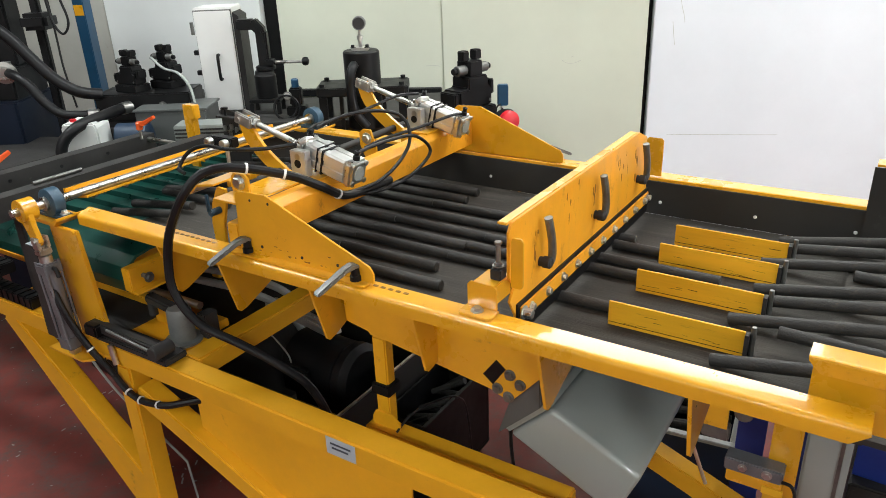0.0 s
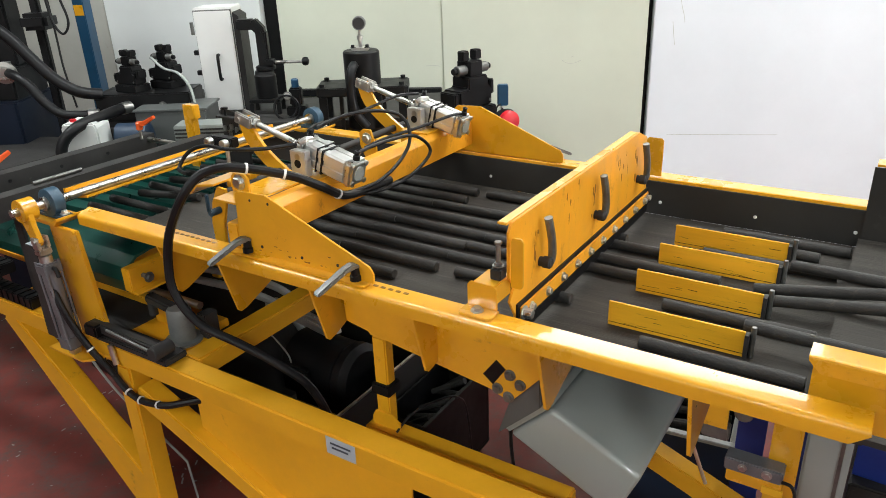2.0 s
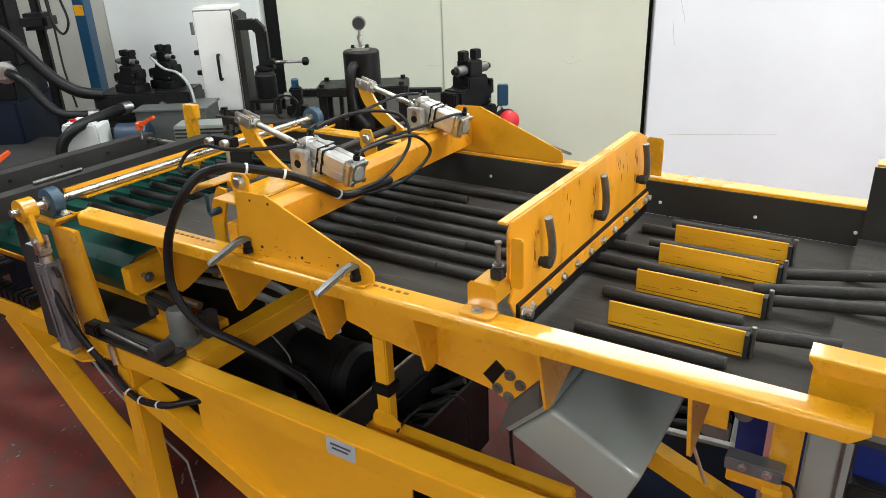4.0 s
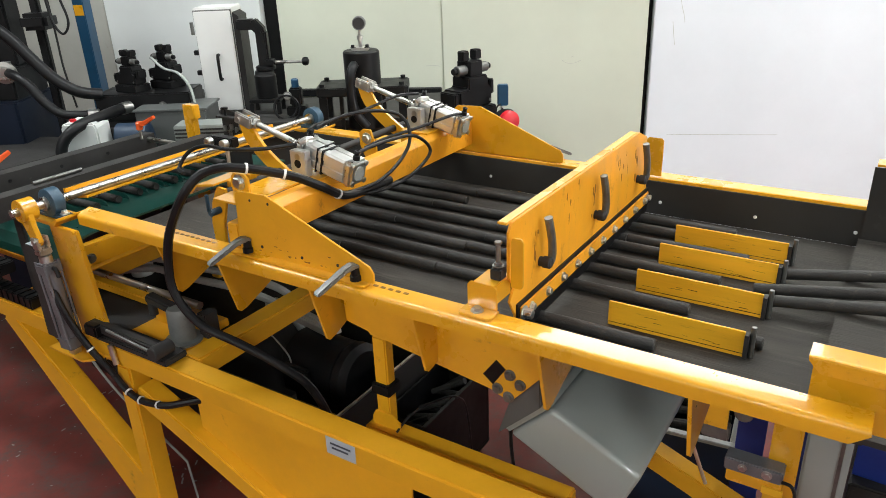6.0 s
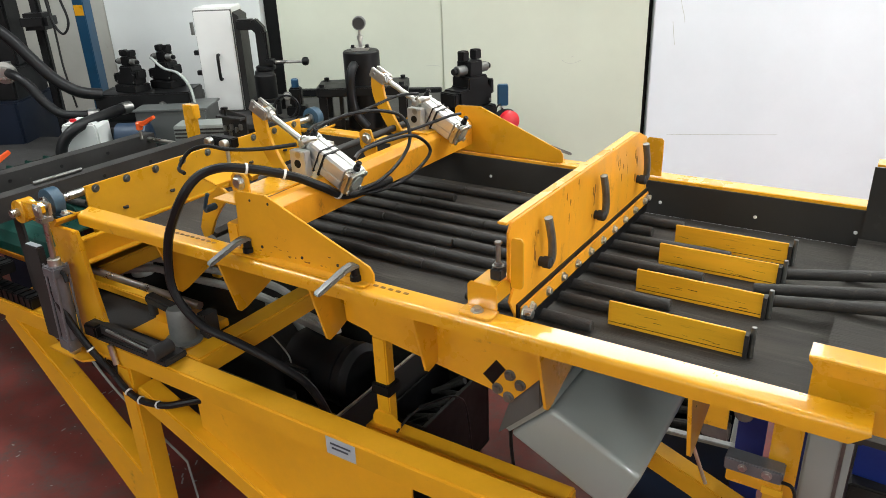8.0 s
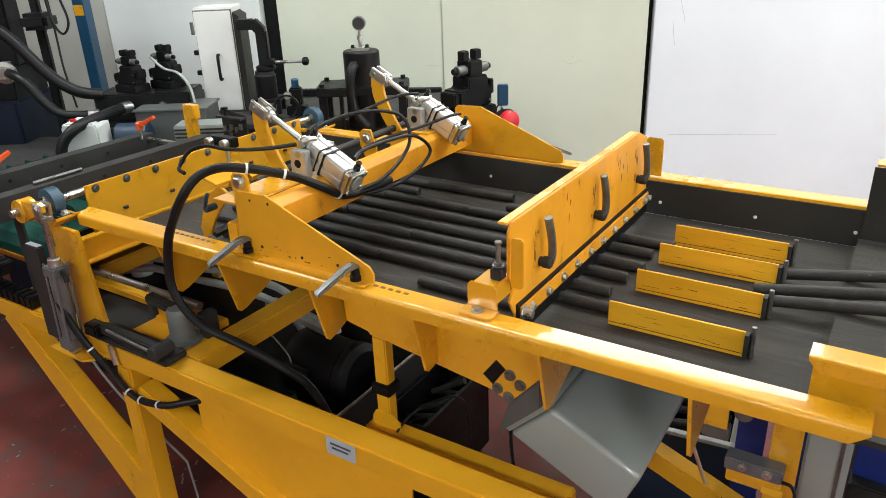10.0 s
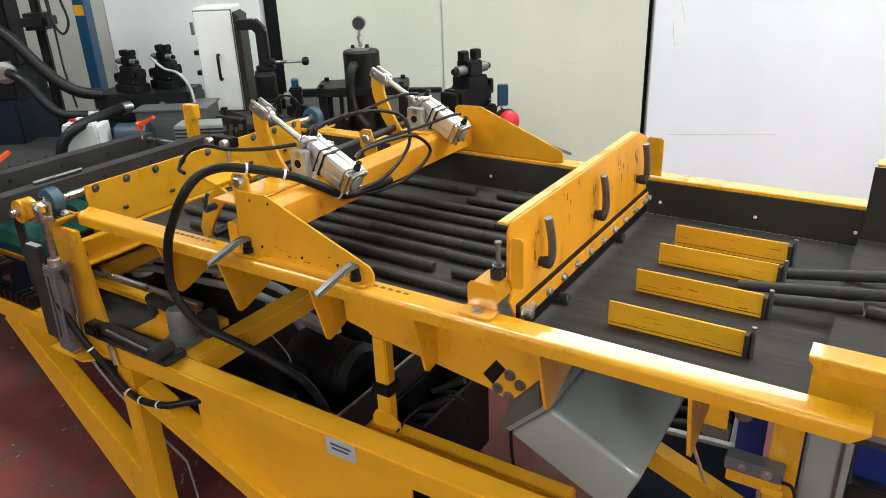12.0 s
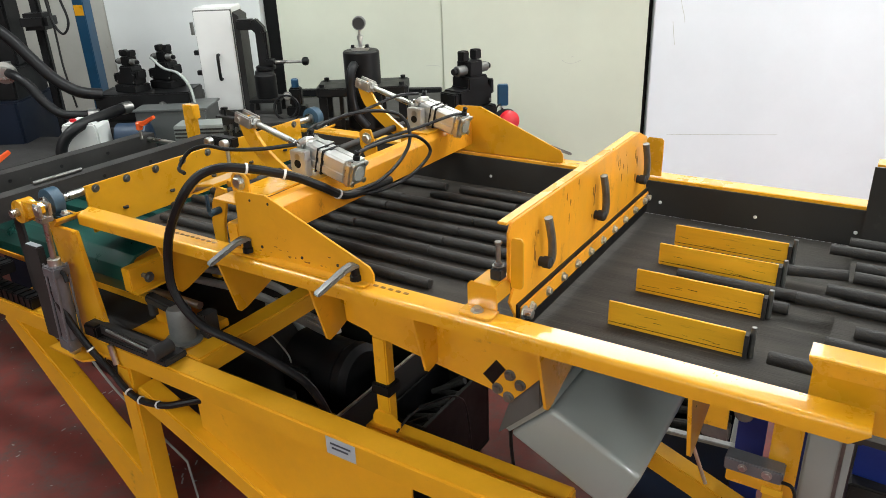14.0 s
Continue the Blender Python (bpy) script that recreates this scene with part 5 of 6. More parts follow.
reg = at_back("air_regulator", -0.70, 3.65, 0.931, "small air regulator with blue knob and gauge", "regulator")
part("body", box(B(), -0.03, 0.03, -0.03, 0.03, 0.05, 0.14), BLACK, reg, bevel=0.008, local=I)
part("foot", box(B(), -0.05, 0.05, -0.03, 0.03, 0.0, 0.0495), BLACK, reg, bevel=0.006, local=I)
part("knob", lathe(B(), (0.0, 0, 0.140), (0, 0, 1), [(0, 0.018), (0.035, 0.018), (0.04, 0.014)], 16), BLUE, reg, "blue adjusting knob", local=I)
g = part("gauge", lathe(B(), (-0.035, -0.035, 0.105), (0, -1, 0), [(0, 0.020), (0.012, 0.022), (0.014, 0.018)], 18), GREY_STEEL, reg, local=I)
part("dial", cyl(B(), (-0.035, -0.0495, 0.105), (-0.035, -0.0505, 0.105), 0.017, 18), GLASS_DIAL, g, local=I)
part("hose_loop", torus(B(), (-0.05, -0.05, 0.05), (0.3, -1, 0.2), 0.055, 0.005, 24, 6), CABLE, reg, local=I)
part("hose_loop", torus(B(), (-0.04, -0.06, 0.045), (-0.2, -1, 0.1), 0.065, 0.005, 24, 6), CABLE, reg, local=I)

ves = at_back("press_head", -0.347, 3.5, 0.90, "black press head on a four-post frame with gauge", "press head")
part("lower_body", lathe(B(), (0, 0, 0.0), (0, 0, 1), [(0, 0.085), (0.19, 0.085)], 28), BLACK, ves, local=I)
pl = part("top_plate", prism(B(), [(-0.215, -0.10), (-0.215, 0.10), (-0.20, 0.115), (0.20, 0.115), (0.215, 0.10), (0.215, -0.10), (0.20, -0.115), (-0.20, -0.115)], "z", 0.165, 0.205), BLACK, ves, bevel=0.004, local=I)
for a in (-0.185, 0.185):
    for b in (-0.085, 0.085):
        part("post", box(B(), a - 0.018, a + 0.018, b - 0.018, b + 0.018, 0.0, 0.1645), BLACK, ves, bevel=0.003, local=I)
        part("bolt", hexbolt(B(), (a, b, 0.205), (0, 0, 1), 0.013, 0.014), BLACK, pl, local=I)
for a in (-0.10, 0.10):
    part("rib", box(B(), a - 0.008, a + 0.008, -0.10, -0.07, 0.0, 0.1645), BLACK, ves, local=I)
part("drum", lathe(B(), (0, 0, 0.2055), (0, 0, 1), [(0, 0.085), (0.145, 0.085), (0.152, 0.078)], 32), BLACK, ves, bevel=0.0, local=I)
part("lid_block", box(B(), -0.04, 0.04, -0.04, 0.04, 0.358, 0.372), ZINC, ves, bevel=0.004, local=I)
for a in (-0.033, 0.033):
    part("lid_bolt", hexbolt(B(), (a, -0.03, 0.372), (0, 0, 1), 0.009, 0.012), BLACK, ves, local=I)
part("stem", lathe(B(), (0, 0, 0.372), (0, 0, 1), [(0, 0.010), (0.03, 0.010), (0.034, 0.014), (0.05, 0.014), (0.054, 0.007), (0.085, 0.007)], 14), ZINC, ves, "bright gauge stem", local=I)
gg = part("gauge", lathe(B(), (0.0, 0.022, 0.478), (0, -1, 0), [(0, 0.026), (0.004, 0.031), (0.032, 0.031), (0.036, 0.028)], 24), GREY_STEEL, ves, "steel pressure gauge", local=I)
part("dial", cyl(B(), (0, -0.0145, 0.478), (0, -0.0155, 0.478), 0.026, 24), DARK_STEEL, gg, local=I)
part("hose", tube(B(), [(-0.03, -0.085, 0.30), (-0.03, -0.125, 0.30), (-0.04, -0.145, 0.27), (-0.045, -0.145, 0.20), (-0.03, -0.15, 0.10), (0.02, -0.16, 0.03)], 0.021, 12), CABLE, ves, local=I)
part("hose_nut", cyl(B(), (-0.03, -0.083, 0.30), (-0.03, -0.112, 0.30), 0.022, 6), GREY_STEEL, ves, local=I)


def valve_stack(m, label, k=1.0, blue=False):
    t = thing("hydraulic_valve", (0, 0, 0), label, "hydraulic valve", "hydraulic valves", m=m)
    part("manifold", box(B(), -0.10 * k, 0.09 * k, -0.07 * k, 0.07 * k, 0.0, 0.05 * k), BLACK, t, bevel=0.004, local=I)
    part("main_block", prism(B(), [(-0.10 * k, 0.051 * k), (-0.10 * k, 0.125 * k), (-0.05 * k, 0.13 * k), (-0.05 * k, 0.175 * k), (0.06 * k, 0.175 * k), (0.07 * k, 0.125 * k), (0.085 * k, 0.12 * k), (0.085 * k, 0.051 * k)], "y", -0.05 * k, 0.05 * k), BLACK, t, bevel=0.006, local=I)
    part("end_cover", box(B(), -0.125 * k, -0.1005 * k, -0.045 * k, 0.045 * k, 0.06 * k, 0.12 * k), BLACK, t, bevel=0.005, local=I)
    part("end_cover", box(B(), 0.0855 * k, 0.108 * k, -0.04 * k, 0.04 * k, 0.09 * k, 0.15 * k), BLACK, t, bevel=0.005, local=I)
    part("pilot_block", box(B(), -0.03 * k, 0.04 * k, -0.04 * k, 0.04 * k, 0.1755 * k, 0.235 * k), BLACK, t, bevel=0.004, local=I)
    for sx in (-1, 1):
        part("coil", cyl(B(), (0.005 * k + sx * 0.036 * k, -0.01, 0.20 * k), (0.005 * k + sx * 0.085 * k, -0.01, 0.20 * k), 0.021 * k, 16, 0.002), GREY_STEEL, t, "grey solenoid coil", local=I)
        part("coil_nut", cyl(B(), (0.005 * k + sx * 0.085 * k, -0.01, 0.20 * k), (0.005 * k + sx * 0.102 * k, -0.01, 0.20 * k), 0.013 * k, 12), BLACK, t, local=I)
        part("plug", box(B(), 0.005 * k + sx * 0.035 * k - 0.018 * k, 0.005 * k + sx * 0.035 * k + 0.018 * k, -0.02, 0.02, 0.2355 * k, 0.275 * k), BLACK, t, bevel=0.004, local=I)
    for a in (-0.085, 0.07):
        part("socket_screw", cyl(B(), (a * k, -0.05 * k, 0.07 * k), (a * k, -0.054 * k, 0.07 * k), 0.006 * k, 10), GREY_STEEL, t, local=I)
    return t


valve_stack(back(0.150, 3.40, 0.945, 42), "black stacked hydraulic valve with grey solenoids", 1.12)
sup3 = at_back("valve_stand", 0.16, 3.42, 0.0, "dark steel stand under a hydraulic valve", "stand")
part("column", box(B(), -0.13, 0.13, -0.08, 0.10, 0.0, 0.944), DARK_STEEL, sup3, bevel=0.006, local=I)
part("fitting", cyl(B(), (0.10, -0.10, 0.925), (0.14, -0.12, 0.925), 0.012, 12), ZINC, sup3, local=I)
sw = at_back("pressure_switch", 0.30, 3.36, 0.945, "blue pressure switch on a bright stem", "pressure switch")
part("body", box(B(), -0.022, 0.026, -0.02, 0.02, 0.06, 0.155), BLUE, sw, bevel=0.004, local=I)
part("stem", cyl(B(), (0, 0, 0.0), (0, 0, 0.06), 0.009, 10), ZINC, sw, local=I)
part("lead", tube(B(), [(-0.01, -0.02, 0.07), (-0.03, -0.03, 0.05), (-0.03, -0.04, -0.02), (-0.01, -0.05, -0.06)], 0.004, 6), CABLE, sw, local=I)
sup4 = at_back("switch_shelf", 0.30, 3.36, 0.0, "thin dark steel shelf post", "stand")
part("column", box(B(), -0.008, 0.03, -0.03, 0.03, 0.0, 0.944), DARK_STEEL, sup4, local=I)
red = at_back("power_socket", 0.300, 3.30, 0.945, "round red industrial power plug with black rim", "power plug")
part("rim", lathe(B(), (0.0, 0.02, 0.0), (0.45, -1, 0.1), [(0, 0.05), (0.035, 0.055), (0.045, 0.050)], 28), BLACK, red, local=I)
part("face", lathe(B(), (0.018, -0.02, 0.005), (0.45, -1, 0.1), [(0, 0.048), (0.025, 0.046), (0.036, 0.030), (0.038, 0.01)], 28), RED, red, "glossy red domed face", local=I)

man = at_back("valve_manifold", -1.42, 3.62, 0.0, "black hydraulic manifold block on a base", "manifold")
part("block", box(B(), -0.22, 0.235, -0.10, 0.12, 0.96, 1.09), BLACK, man, bevel=0.006, local=I)
part("base", box(B(), -0.20, 0.20, -0.08, 0.10, 0.0, 0.9595), DARK_STEEL, man, local=I)
part("plug", hexbolt(B(), (0.10, -0.10, 1.03), (0, -1, 0), 0.014, 0.008), GREY_STEEL, man, local=I)
valve_stack(back(-1.475, 3.60, 1.0905, -28), "black hydraulic valve with grey solenoid coils", 0.71)
valve_stack(back(-1.33, 3.68, 1.0905, -28), "black hydraulic valve with grey solenoid coils", 0.74)
tk = at_back("oil_tank", -1.25, 3.46, 0.0, "dark grey oil tank with a flat lid", "tank")
part("body", box(B(), -0.16, 0.17, -0.07, 0.15, 0.0, 1.028), TANK_GREY, tk, bevel=0.005, local=I)
part("lid", box(B(), -0.17, 0.18, -0.075, 0.16, 1.0285, 1.038), TANK_GREY, tk, "grey tank lid", bevel=0.003, local=I)
gl = at_back("louvre_box", -1.06, 3.30, 0.0, "pale grey louvred box below the tank", "louvre box")
part("body", box(B(), -0.14, 0.14, -0.03, 0.10, 0.0, 0.985), GREY_PAINT, gl, bevel=0.004, local=I)
for i in range(8):
    part("slat", box(B(), -0.135, 0.135, -0.036, -0.0305, 0.845 + i * 0.017, 0.852 + i * 0.017), DARK_STEEL, gl, local=I)

hp = at_back("white_pump", -1.575, 3.22, 0.0, "white plastic pump housing with red caps", "pump")
part("housing", prism(B(), [(-0.085, 0.80), (-0.085, 1.02), (-0.070, 1.036), (0.062, 1.032), (0.074, 1.01), (0.074, 0.80)], "y", -0.04, 0.10), OFF_WHITE, hp, "off-white plastic housing", bevel=0.008, local=I)
part("pedestal", box(B(), -0.09, 0.09, -0.05, 0.10, 0.0, 0.799), DARK_STEEL, hp, local=I)
for a in (-0.04, 0.01):
    part("cap", cyl(B(), (a, 0.0, 1.030), (a, 0.0, 1.046), 0.014, 12), RED, hp, "red cap", local=I)
bmo = at_back("blue_motor", -1.37, 3.32, 0.0, "dark blue electric motor beside the pump", "motor")
part("body", lathe(B(), (-0.11, 0, 0.935), (1, 0, 0), [(0, 0.04), (0.01, 0.062), (0.15, 0.062), (0.16, 0.04)], 24), DARK_BLUE, bmo, local=I)
part("foot", box(B(), -0.09, 0.04, -0.06, 0.06, 0.0, 0.88), DARK_STEEL, bmo, local=I)

col = at_back("blue_column", -1.93, 4.24, 0.0, "blue painted steel column with a yellow tag", "column")
part("column", box(B(), -0.028, 0.030, -0.05, 0.05, 0.0, 3.2), BLUE, col, bevel=0.004, local=I)
part("tag", box(B(), -0.022, 0.026, -0.054, -0.0505, 1.40, 1.455), YELLOW, col, "yellow tag", local=I)
tr = solid("cable_trunking", box(B(), -0.90, 0.03, -0.03, 0.0185, 0.855, 0.895), BLACK, "black cable trunking along the wall", "trunking", m=wall @ pose(0, 0, 0), kind="structure", bevel=0.004)

# dark press at the far end
prs = at_back("hydraulic_press", -2.15, 3.75, 0.0, "tall black hydraulic press with bolted plates", "press")
part("body", box(B(), -0.20, 0.085, -0.15, 0.25, 0.0, 1.06), PRESS_BLUE, prs, bevel=0.01, local=I)
part("upper_block", box(B(), -0.20, 0.085, -0.12, 0.20, 1.0605, 1.21), BLACK, prs, bevel=0.008, local=I)
part("column", box(B(), 0.160, 0.205, 0.05, 0.09, 0.0, 2.3), BLACK, prs, bevel=0.01, local=I)
part("cross_head", box(B(), 0.125, 0.260, -0.02, 0.12, 1.375, 1.455), BLACK, prs, bevel=0.02, local=I)
part("upper_housing", box(B(), -0.20, 0.075, -0.02, 0.12, 1.211, 2.3), BLACK, prs, bevel=0.01, local=I)
for a in (-0.02, 0.05):
    part("bolt", hexbolt(B(), (a, -0.08, 1.21), (0, 0, 1), 0.022, 0.03), GREY_STEEL, prs, local=I)
fl = part("port_flange", lathe(B(), (0.09, -0.17, 1.205), (0.2, -1, 0), [(0, 0.052), (0.02, 0.052), (0.024, 0.03), (0.05, 0.028)], 20), STEEL, prs, "bright port flange", local=I)


def hyd_hose(pts, r, label, ferrule=True, mat=CABLE):
    t = thing("hydraulic_hose", (0, 0, 0), label, "hose", "hydraulic hoses", m=back(0, 0, 0))
    part("line", tube(B(), pts, r, 12, 8), mat, t, local=I)
    a, b = Vector(pts[0]), Vector(pts[1])
    e, f = Vector(pts[-1]), Vector(pts[-2])
    if ferrule:
        part("ferrule", cyl(B(), e, e + (f - e).normalized() * 0.05, r + 0.003, 14), ZINC, t, "bright crimped ferrule", local=I)
    return t


hyd_hose([(-2.22, 3.50, 1.50), (-2.05, 3.46, 1.46), (-1.94, 3.46, 1.38), (-1.85, 3.46, 1.27), (-1.77, 3.46, 1.18), (-1.68, 3.47, 1.12), (-1.60, 3.52, 1.095)], 0.027, "thick black hydraulic hose sweeping to the manifold", False)
hyd_hose([(-2.03, 3.55, 1.205), (-1.96, 3.48, 1.20), (-1.90, 3.46, 1.16), (-1.85, 3.45, 1.09), (-1.78, 3.45, 1.025), (-1.70, 3.47, 1.01), (-1.62, 3.50, 1.005)], 0.022, "black hydraulic hose with bright end fittings")
hyd_hose([(-1.66, 3.12, 0.80), (-1.64, 3.12, 0.95), (-1.58, 3.16, 1.02), (-1.53, 3.28, 1.035), (-1.50, 3.44, 1.035), (-1.47, 3.50, 1.035)], 0.025, "thick black hydraulic hose arching over the pump")
hyd_hose([(-1.36, 3.58, 1.25), (-1.30, 3.56, 1.20), (-1.22, 3.52, 1.18), (-1.17, 3.50, 1.12), (-1.15, 3.48, 1.045)], 0.0065, "thin grey cable from the valve", False, GREY_PAINT)
hyd_hose([(-1.87, 3.7, 1.9), (-1.85, 3.7, 1.5), (-1.835, 3.7, 1.40), (-1.80, 3.7, 1.36), (-1.765, 3.7, 1.42), (-1.79, 3.7, 1.56), (-1.85, 3.7, 1.9)], 0.006, "black cable looping from above", False)
hyd_hose([(-1.86, 3.72, 1.9), (-1.85, 3.72, 1.4), (-1.84, 3.70, 1.2), (-1.82, 3.7, 1.0)], 0.005, "black cable hanging beside the press", False)

# chips and swarf on the floor
bm = B()
rnd = random.Random(11)
for k in range(520):
    x, y, s = rnd.uniform(-4.2, -1.5), rnd.uniform(0.3, 2.2), 0.0012 + 0.006 * rnd.random() ** 3
    box(bm, -s * rnd.uniform(1, 4), s, -s * 0.5, s * 0.4, 0.0, 0.0012, pose(x, y, 0.0003, 0, 0, rnd.uniform(0, 180)))
solid("floor_swarf", bm, GREY_PAINT, "scattered pale chips and swarf on the floor", "swarf", kind="stuff")
sw2 = thing("wire_offcut", (-1.6, 1.25, 0.0), "thin bent silver wire offcut on the floor", "wire")
part("wire", tube(B(), [(-1.80, 1.30, 0.02), (-1.70, 1.33, 0.012), (-1.62, 1.27, 0.006), (-1.50, 1.30, 0.006)], 0.003, 6), ZINC, sw2)
hose("ground_cable", [(-2.18, 1.10, 0.545), (-2.10, 1.14, 0.36), (-2.02, 1.20, 0.18), (-1.95, 1.26, 0.015)], 0.0045, "thin silver cable running down to the floor", "cable", mat=GREY_PAINT)

# everything that stands on the ground reaches down to the floor of the hall
FLOOR_Z = -0.15
bpy.context.view_layer.update()
for ob in list(scene.objects):
    if ob.type == "MESH":
        m, inv = ob.matrix_world.copy(), ob.matrix_world.inverted()
        for v in ob.data.vertices:
            w = m @ v.co
            if w.z < 0.026:
                w.z += FLOOR_Z
                v.co = inv @ w

# ---------------------------------------------------------------- bars and motion
R_BAR = 0.0145
WIDE = (1.415, 1.535, 1.617, 1.728, 1.805, 1.908, 1.972, 2.072, 2.145)   # between the lane plates
L_BAR = 0.34
STEP = 0.25


def one_bar(i, lane, length):
    me = BAR_MESH
    t = new("steel_bar", me)
    tagged(t, "short dark scaled steel bar lying in its lane", "steel bar", "steel bars")
    e = new("end_face", END_MESH)
    e.parent = t
    e["label"] = "brighter sawn end face"
    return t


bm = lathe(B(), (-L_BAR / 2, 0, 0), (1, 0, 0), [(0, R_BAR - 0.0015), (0.0015, R_BAR), (L_BAR * 0.3, R_BAR * 0.995), (L_BAR * 0.7, R_BAR * 1.005), (L_BAR - 0.0015, R_BAR), (L_BAR, R_BAR - 0.0015)], 18)
BAR_MESH = mesh_of("steel_bar", bm, BAR)
END_MESH = mesh_of("end_face", lathe(B(), (L_BAR / 2, 0, 0), (1, 0, 0), [(0.0, R_BAR - 0.0022), (0.0006, R_BAR - 0.0028)], 18), BAR_END)

# left ends of the bars in each lane at the start, from the tray to the chute
QUEUES = (
    (-2.36, -1.295, -0.262, 0.86),
    (-2.37, -1.708, -1.368, -0.815, -0.15, 0.95),
    (-2.30, -1.72, -1.38, -1.04, -0.27, 1.0),
    (-2.40, -1.71, -1.37, -1.03, -0.69, -0.28, 0.10, 1.02),
    (-2.33, -1.69, -1.35, -1.01, -0.67, -0.25, 0.12, 0.75),
    (-2.42, -1.70, -1.36, -1.02, -0.66, -0.04, 0.50),
    (-2.35, -1.66, -1.32, -0.95, -0.265, 0.97),
    (-2.42, -1.575, -0.32, 0.90),
    (-2.38, -1.58, -1.05, -0.25, 0.94),
)
# bars that catch on the lane plates' studs: lane, number in the lane, where, until when
CAUGHT = {(1, 4): (-0.22, 2.1), (3, 5): (-0.29, 11.3), (4, 5): (-0.25, 11.5), (5, 5): (-0.23, 11.9)}
TRAY_KEYS = ((0.0, 0.0), (5.0, 0.0), (5.3, -0.072), (5.5, -0.136), (5.7, -0.202), (6.0, -0.300), (6.2, -0.345), (6.4, -0.36), (11.8, -0.36), (12.0, -0.345), (12.5, -0.252), (13.0, -0.140), (13.5, -0.037), (13.8, -0.006), (14.0, 0.0))
GATE_KEYS = ((0.0, 82.0), (6.4, 82.0), (6.5, 80.0), (6.8, 28.0), (6.95, 3.0), (7.05, 0.0), (14.0, 0.0))
CLAMP_KEYS = ((0.0, 0.0), (7.1, 0.0), (7.2, 1.5), (7.4, 17.0), (7.5, 21.0), (7.7, 23.0), (8.2, 23.6), (13.3, 23.6), (13.4, 22.5), (13.5, 20.0), (13.7, 9.0), (13.9, 1.0), (14.0, 0.0))


def between(keys, t):
    for (a, va), (b, vb) in zip(keys, keys[1:]):
        if a <= t <= b:
            return va + (vb - va) * (t - a) / (b - a)
    return keys[-1][1]


def lane_paths(lane, fronts, speed=0.076):
    """Left end of every bar of one lane, four times a second; the vibration drives all bars towards the gate."""
    f = list(fronts)
    out = [[] for _ in f]
    dt = 0.05
    loaded = [x < -1.9 for x in f]
    for k in range(int(14 / dt) + 1):
        t = k * dt
        tray_x = between(TRAY_KEYS, t)
        if k % 5 == 0:
            for i, x in enumerate(f):
                out[i].append((t, x))
        stop = -9.0
        for i in range(len(f)):
            v = speed * (1.0 if f[i] < -0.2 else 0.95)
            nx = f[i] - v * dt
            if loaded[i]:
                if t < 5.0:
                    nx = max(nx, -2.50)
                elif t < 8.4:
                    nx = f[i] + between(TRAY_KEYS, t + dt) - tray_x
                elif t < 10.2:
                    nx = max(f[i] - 1.15 * dt, -5.2)
                else:
                    nx = f[i]
            else:
                if t < 7.35 or t > 13.6:
                    if -1.73 < f[i] <= -1.57 and f[i] + L_BAR > -1.66 and (f[i] <= fronts[1] + 0.001 or t > 13.6 or f[i] < -1.64):
                        nx = f[i]
                    elif f[i] > -1.66:
                        nx = max(nx, -1.665)
                nx = max(nx, -2.135)
                held = CAUGHT.get((lane, i))
                if held and t < held[1]:
                    nx = max(nx, held[0])
                nx = max(nx, stop)
                if nx > f[i]:
                    nx = f[i]
            f[i] = nx
            if not loaded[i]:
                stop = nx + L_BAR + 0.002
    return out


def ground(x, t):
    if x > -0.055:
        return BED + 0.034
    if x > -2.15:
        return BED
    return 0.850


def bar_pose(x, t, y, skew):
    """Rest on the surface below; tip over the step once the middle is past it."""
    r = x + L_BAR
    y -= (y - 1.42) * 0.42 * min(1.0, max(0.0, (-3.5 - x) / 0.4))     # the trough narrows
    hi, lo = ground(r, t), ground(x, t)
    if hi - lo < 0.001:
        z, tilt = lo, 0.0
    else:
        edge = -0.055 if x > -1 else -2.15
        if (x + r) / 2 > edge:
            z, tilt = hi, 0.0
        else:
            tilt = math.atan2(hi - lo, edge - x)
            z = lo + math.sin(tilt) * L_BAR / 2
    return pose((x + r) / 2, y, z + R_BAR + 0.0004, 0, -math.degrees(tilt), skew)


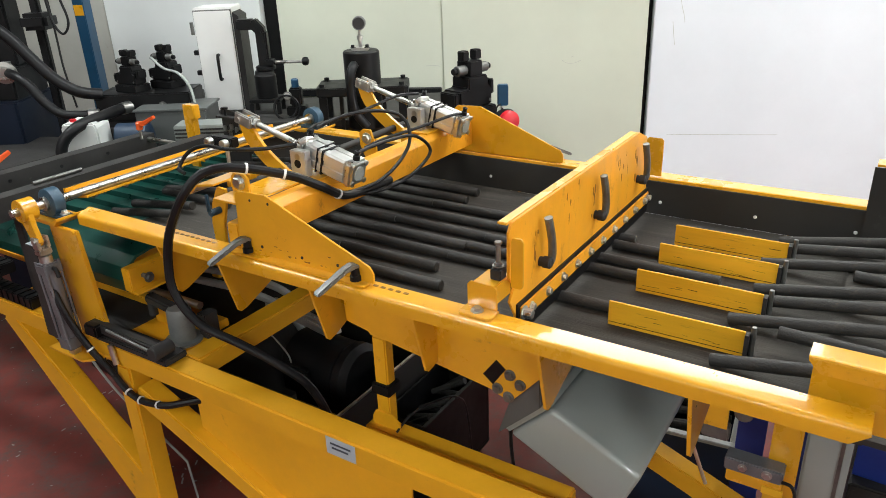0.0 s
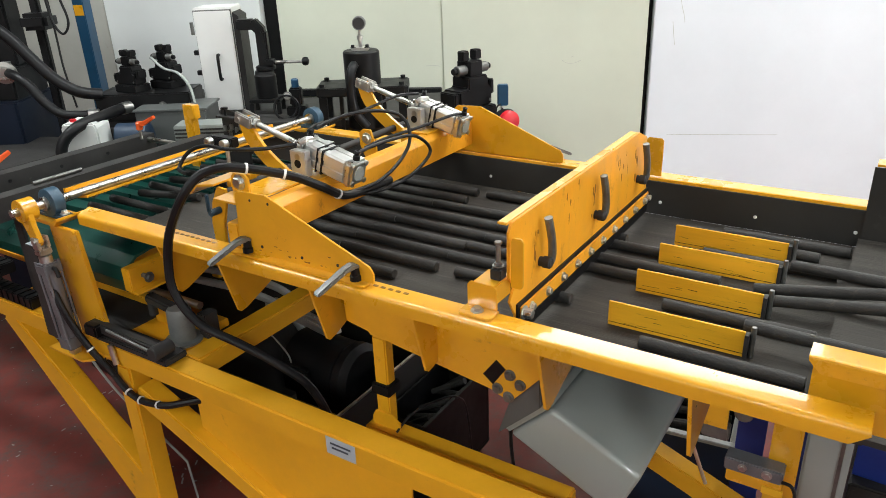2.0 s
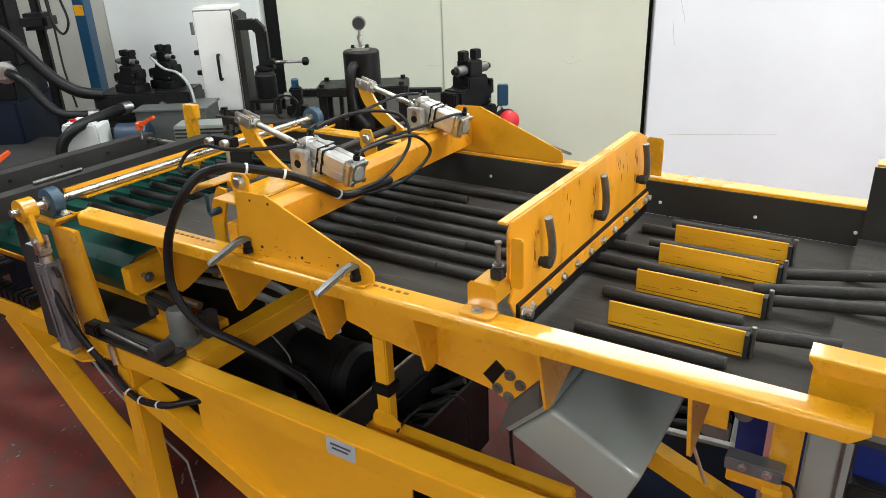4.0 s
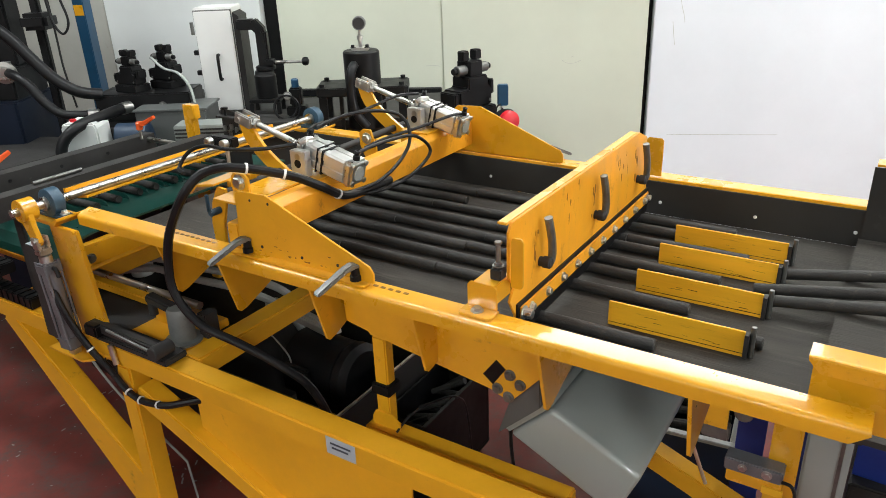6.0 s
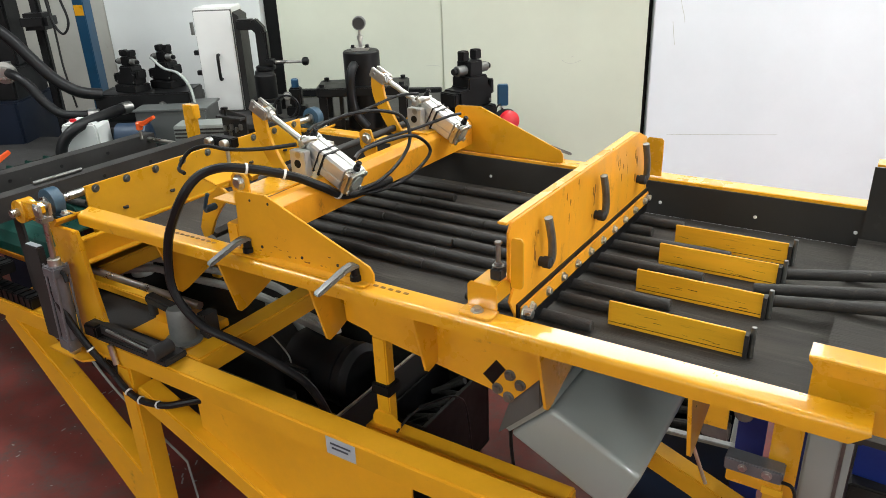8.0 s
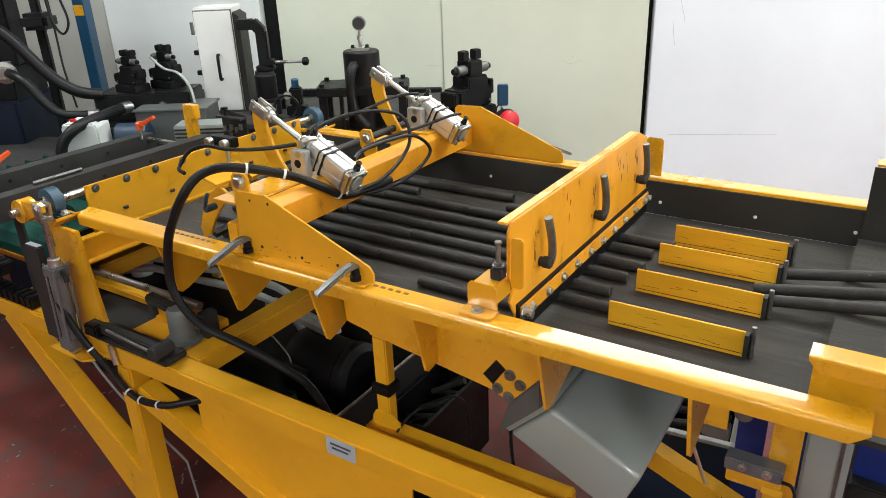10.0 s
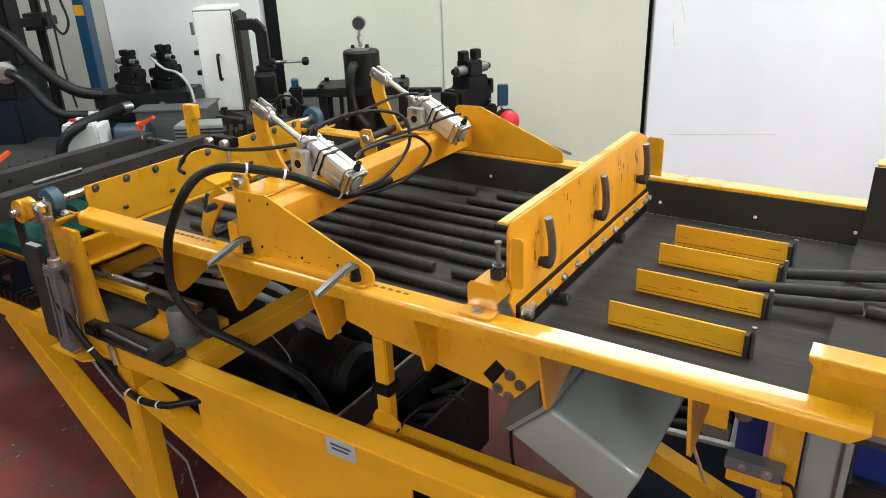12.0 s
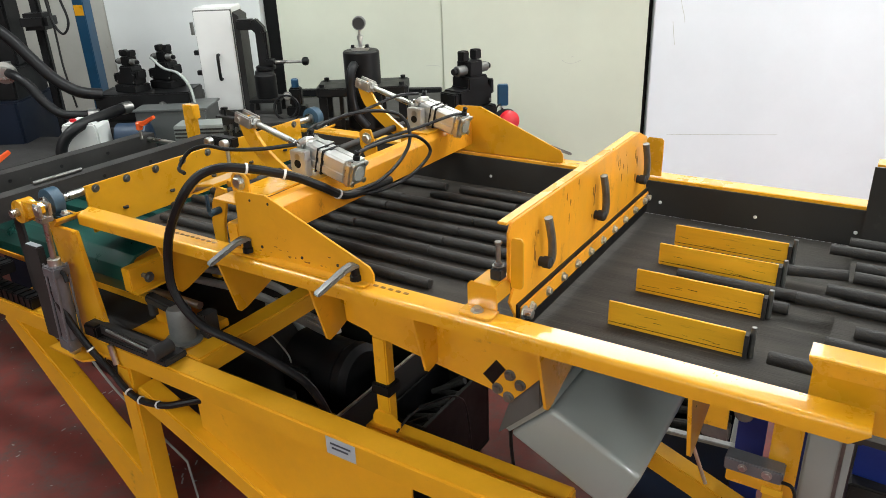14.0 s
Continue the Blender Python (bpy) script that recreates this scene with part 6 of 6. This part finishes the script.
def motions():
    walk(tray, [(t, pose(-2.4 + dx, 1.7, 0.70)) for t, dx in TRAY_KEYS])
    walk(gate, [(t, pose(SHAFT[0], 1.0, SHAFT[1], 0, a, 0)) for t, a in GATE_KEYS])
    # gate cylinder: the barrel leans after the crank pin, the rod runs out
    rows_b, rows_r = [], []
    for t, a in GATE_KEYS:
        c, s = math.cos(radians(a)), math.sin(radians(a))
        px, pz = SHAFT[0] + 0.0975 * c + 0.0225 * s, SHAFT[1] - 0.0975 * s + 0.0225 * c
        lean = math.degrees(math.atan2(px + 2.115, pz - 0.575))
        rows_b.append((t, pose(0, 0, 0, 0, lean, 0)))
        rows_r.append((t, pose(px + 2.115, 0, pz - 0.575, 0, lean, 0)))
    walk(gbody, rows_b)
    walk(grod, rows_r)
    walk(clamp, [(t, pose(PIV[0], 0.0, PIV[1], 0, a, 0)) for t, a in CLAMP_KEYS])
    for y, cy in zip(CYL_Y, clamp_cylinders):
        rows_c, rows_p = [], []
        for t, a in CLAMP_KEYS:
            c, s = math.cos(radians(a)), math.sin(radians(a))
            qx, qz = PIV[0] - 0.130 * c + 0.150 * s, PIV[1] + 0.130 * s + 0.150 * c
            dx, dz = qx - TR[0], qz - TR[1]
            rows_c.append((t, pose(TR[0], y, TR[1], 0, math.degrees(math.atan2(dz, -dx)), 0)))
            rows_p.append((t, pose(-math.hypot(dx, dz), 0, 0)))
        walk(cy, rows_c)
        walk([o for o in cy.children if o.name.startswith("piston_rod")][0], rows_p)
    rnd = random.Random(5)
    for lane, fronts in enumerate(QUEUES):
        for i, path in enumerate(lane_paths(lane, fronts)):
            bar = one_bar(i, lane, L_BAR)
            skew, jy = rnd.uniform(-1.3, 1.3), rnd.uniform(-0.006, 0.006)
            slack = rnd.uniform(-3.0, 3.0)
            rows = []
            for t, x in path:
                m = x + L_BAR / 2
                k = min(1.0, max(0.0, (m + 0.12) / 0.2))
                w = min(1.0, max(0.0, (m + 0.80) / 0.25))
                y = LANES[lane] * (1 - w) + WIDE[lane] * w
                rows.append((t, bar_pose(x, t, y + jy * 0.6, skew * (1 - k) * (1 - 0.5 * w) * 0.7 + slack * k)))
            walk(bar, rows)


motions()
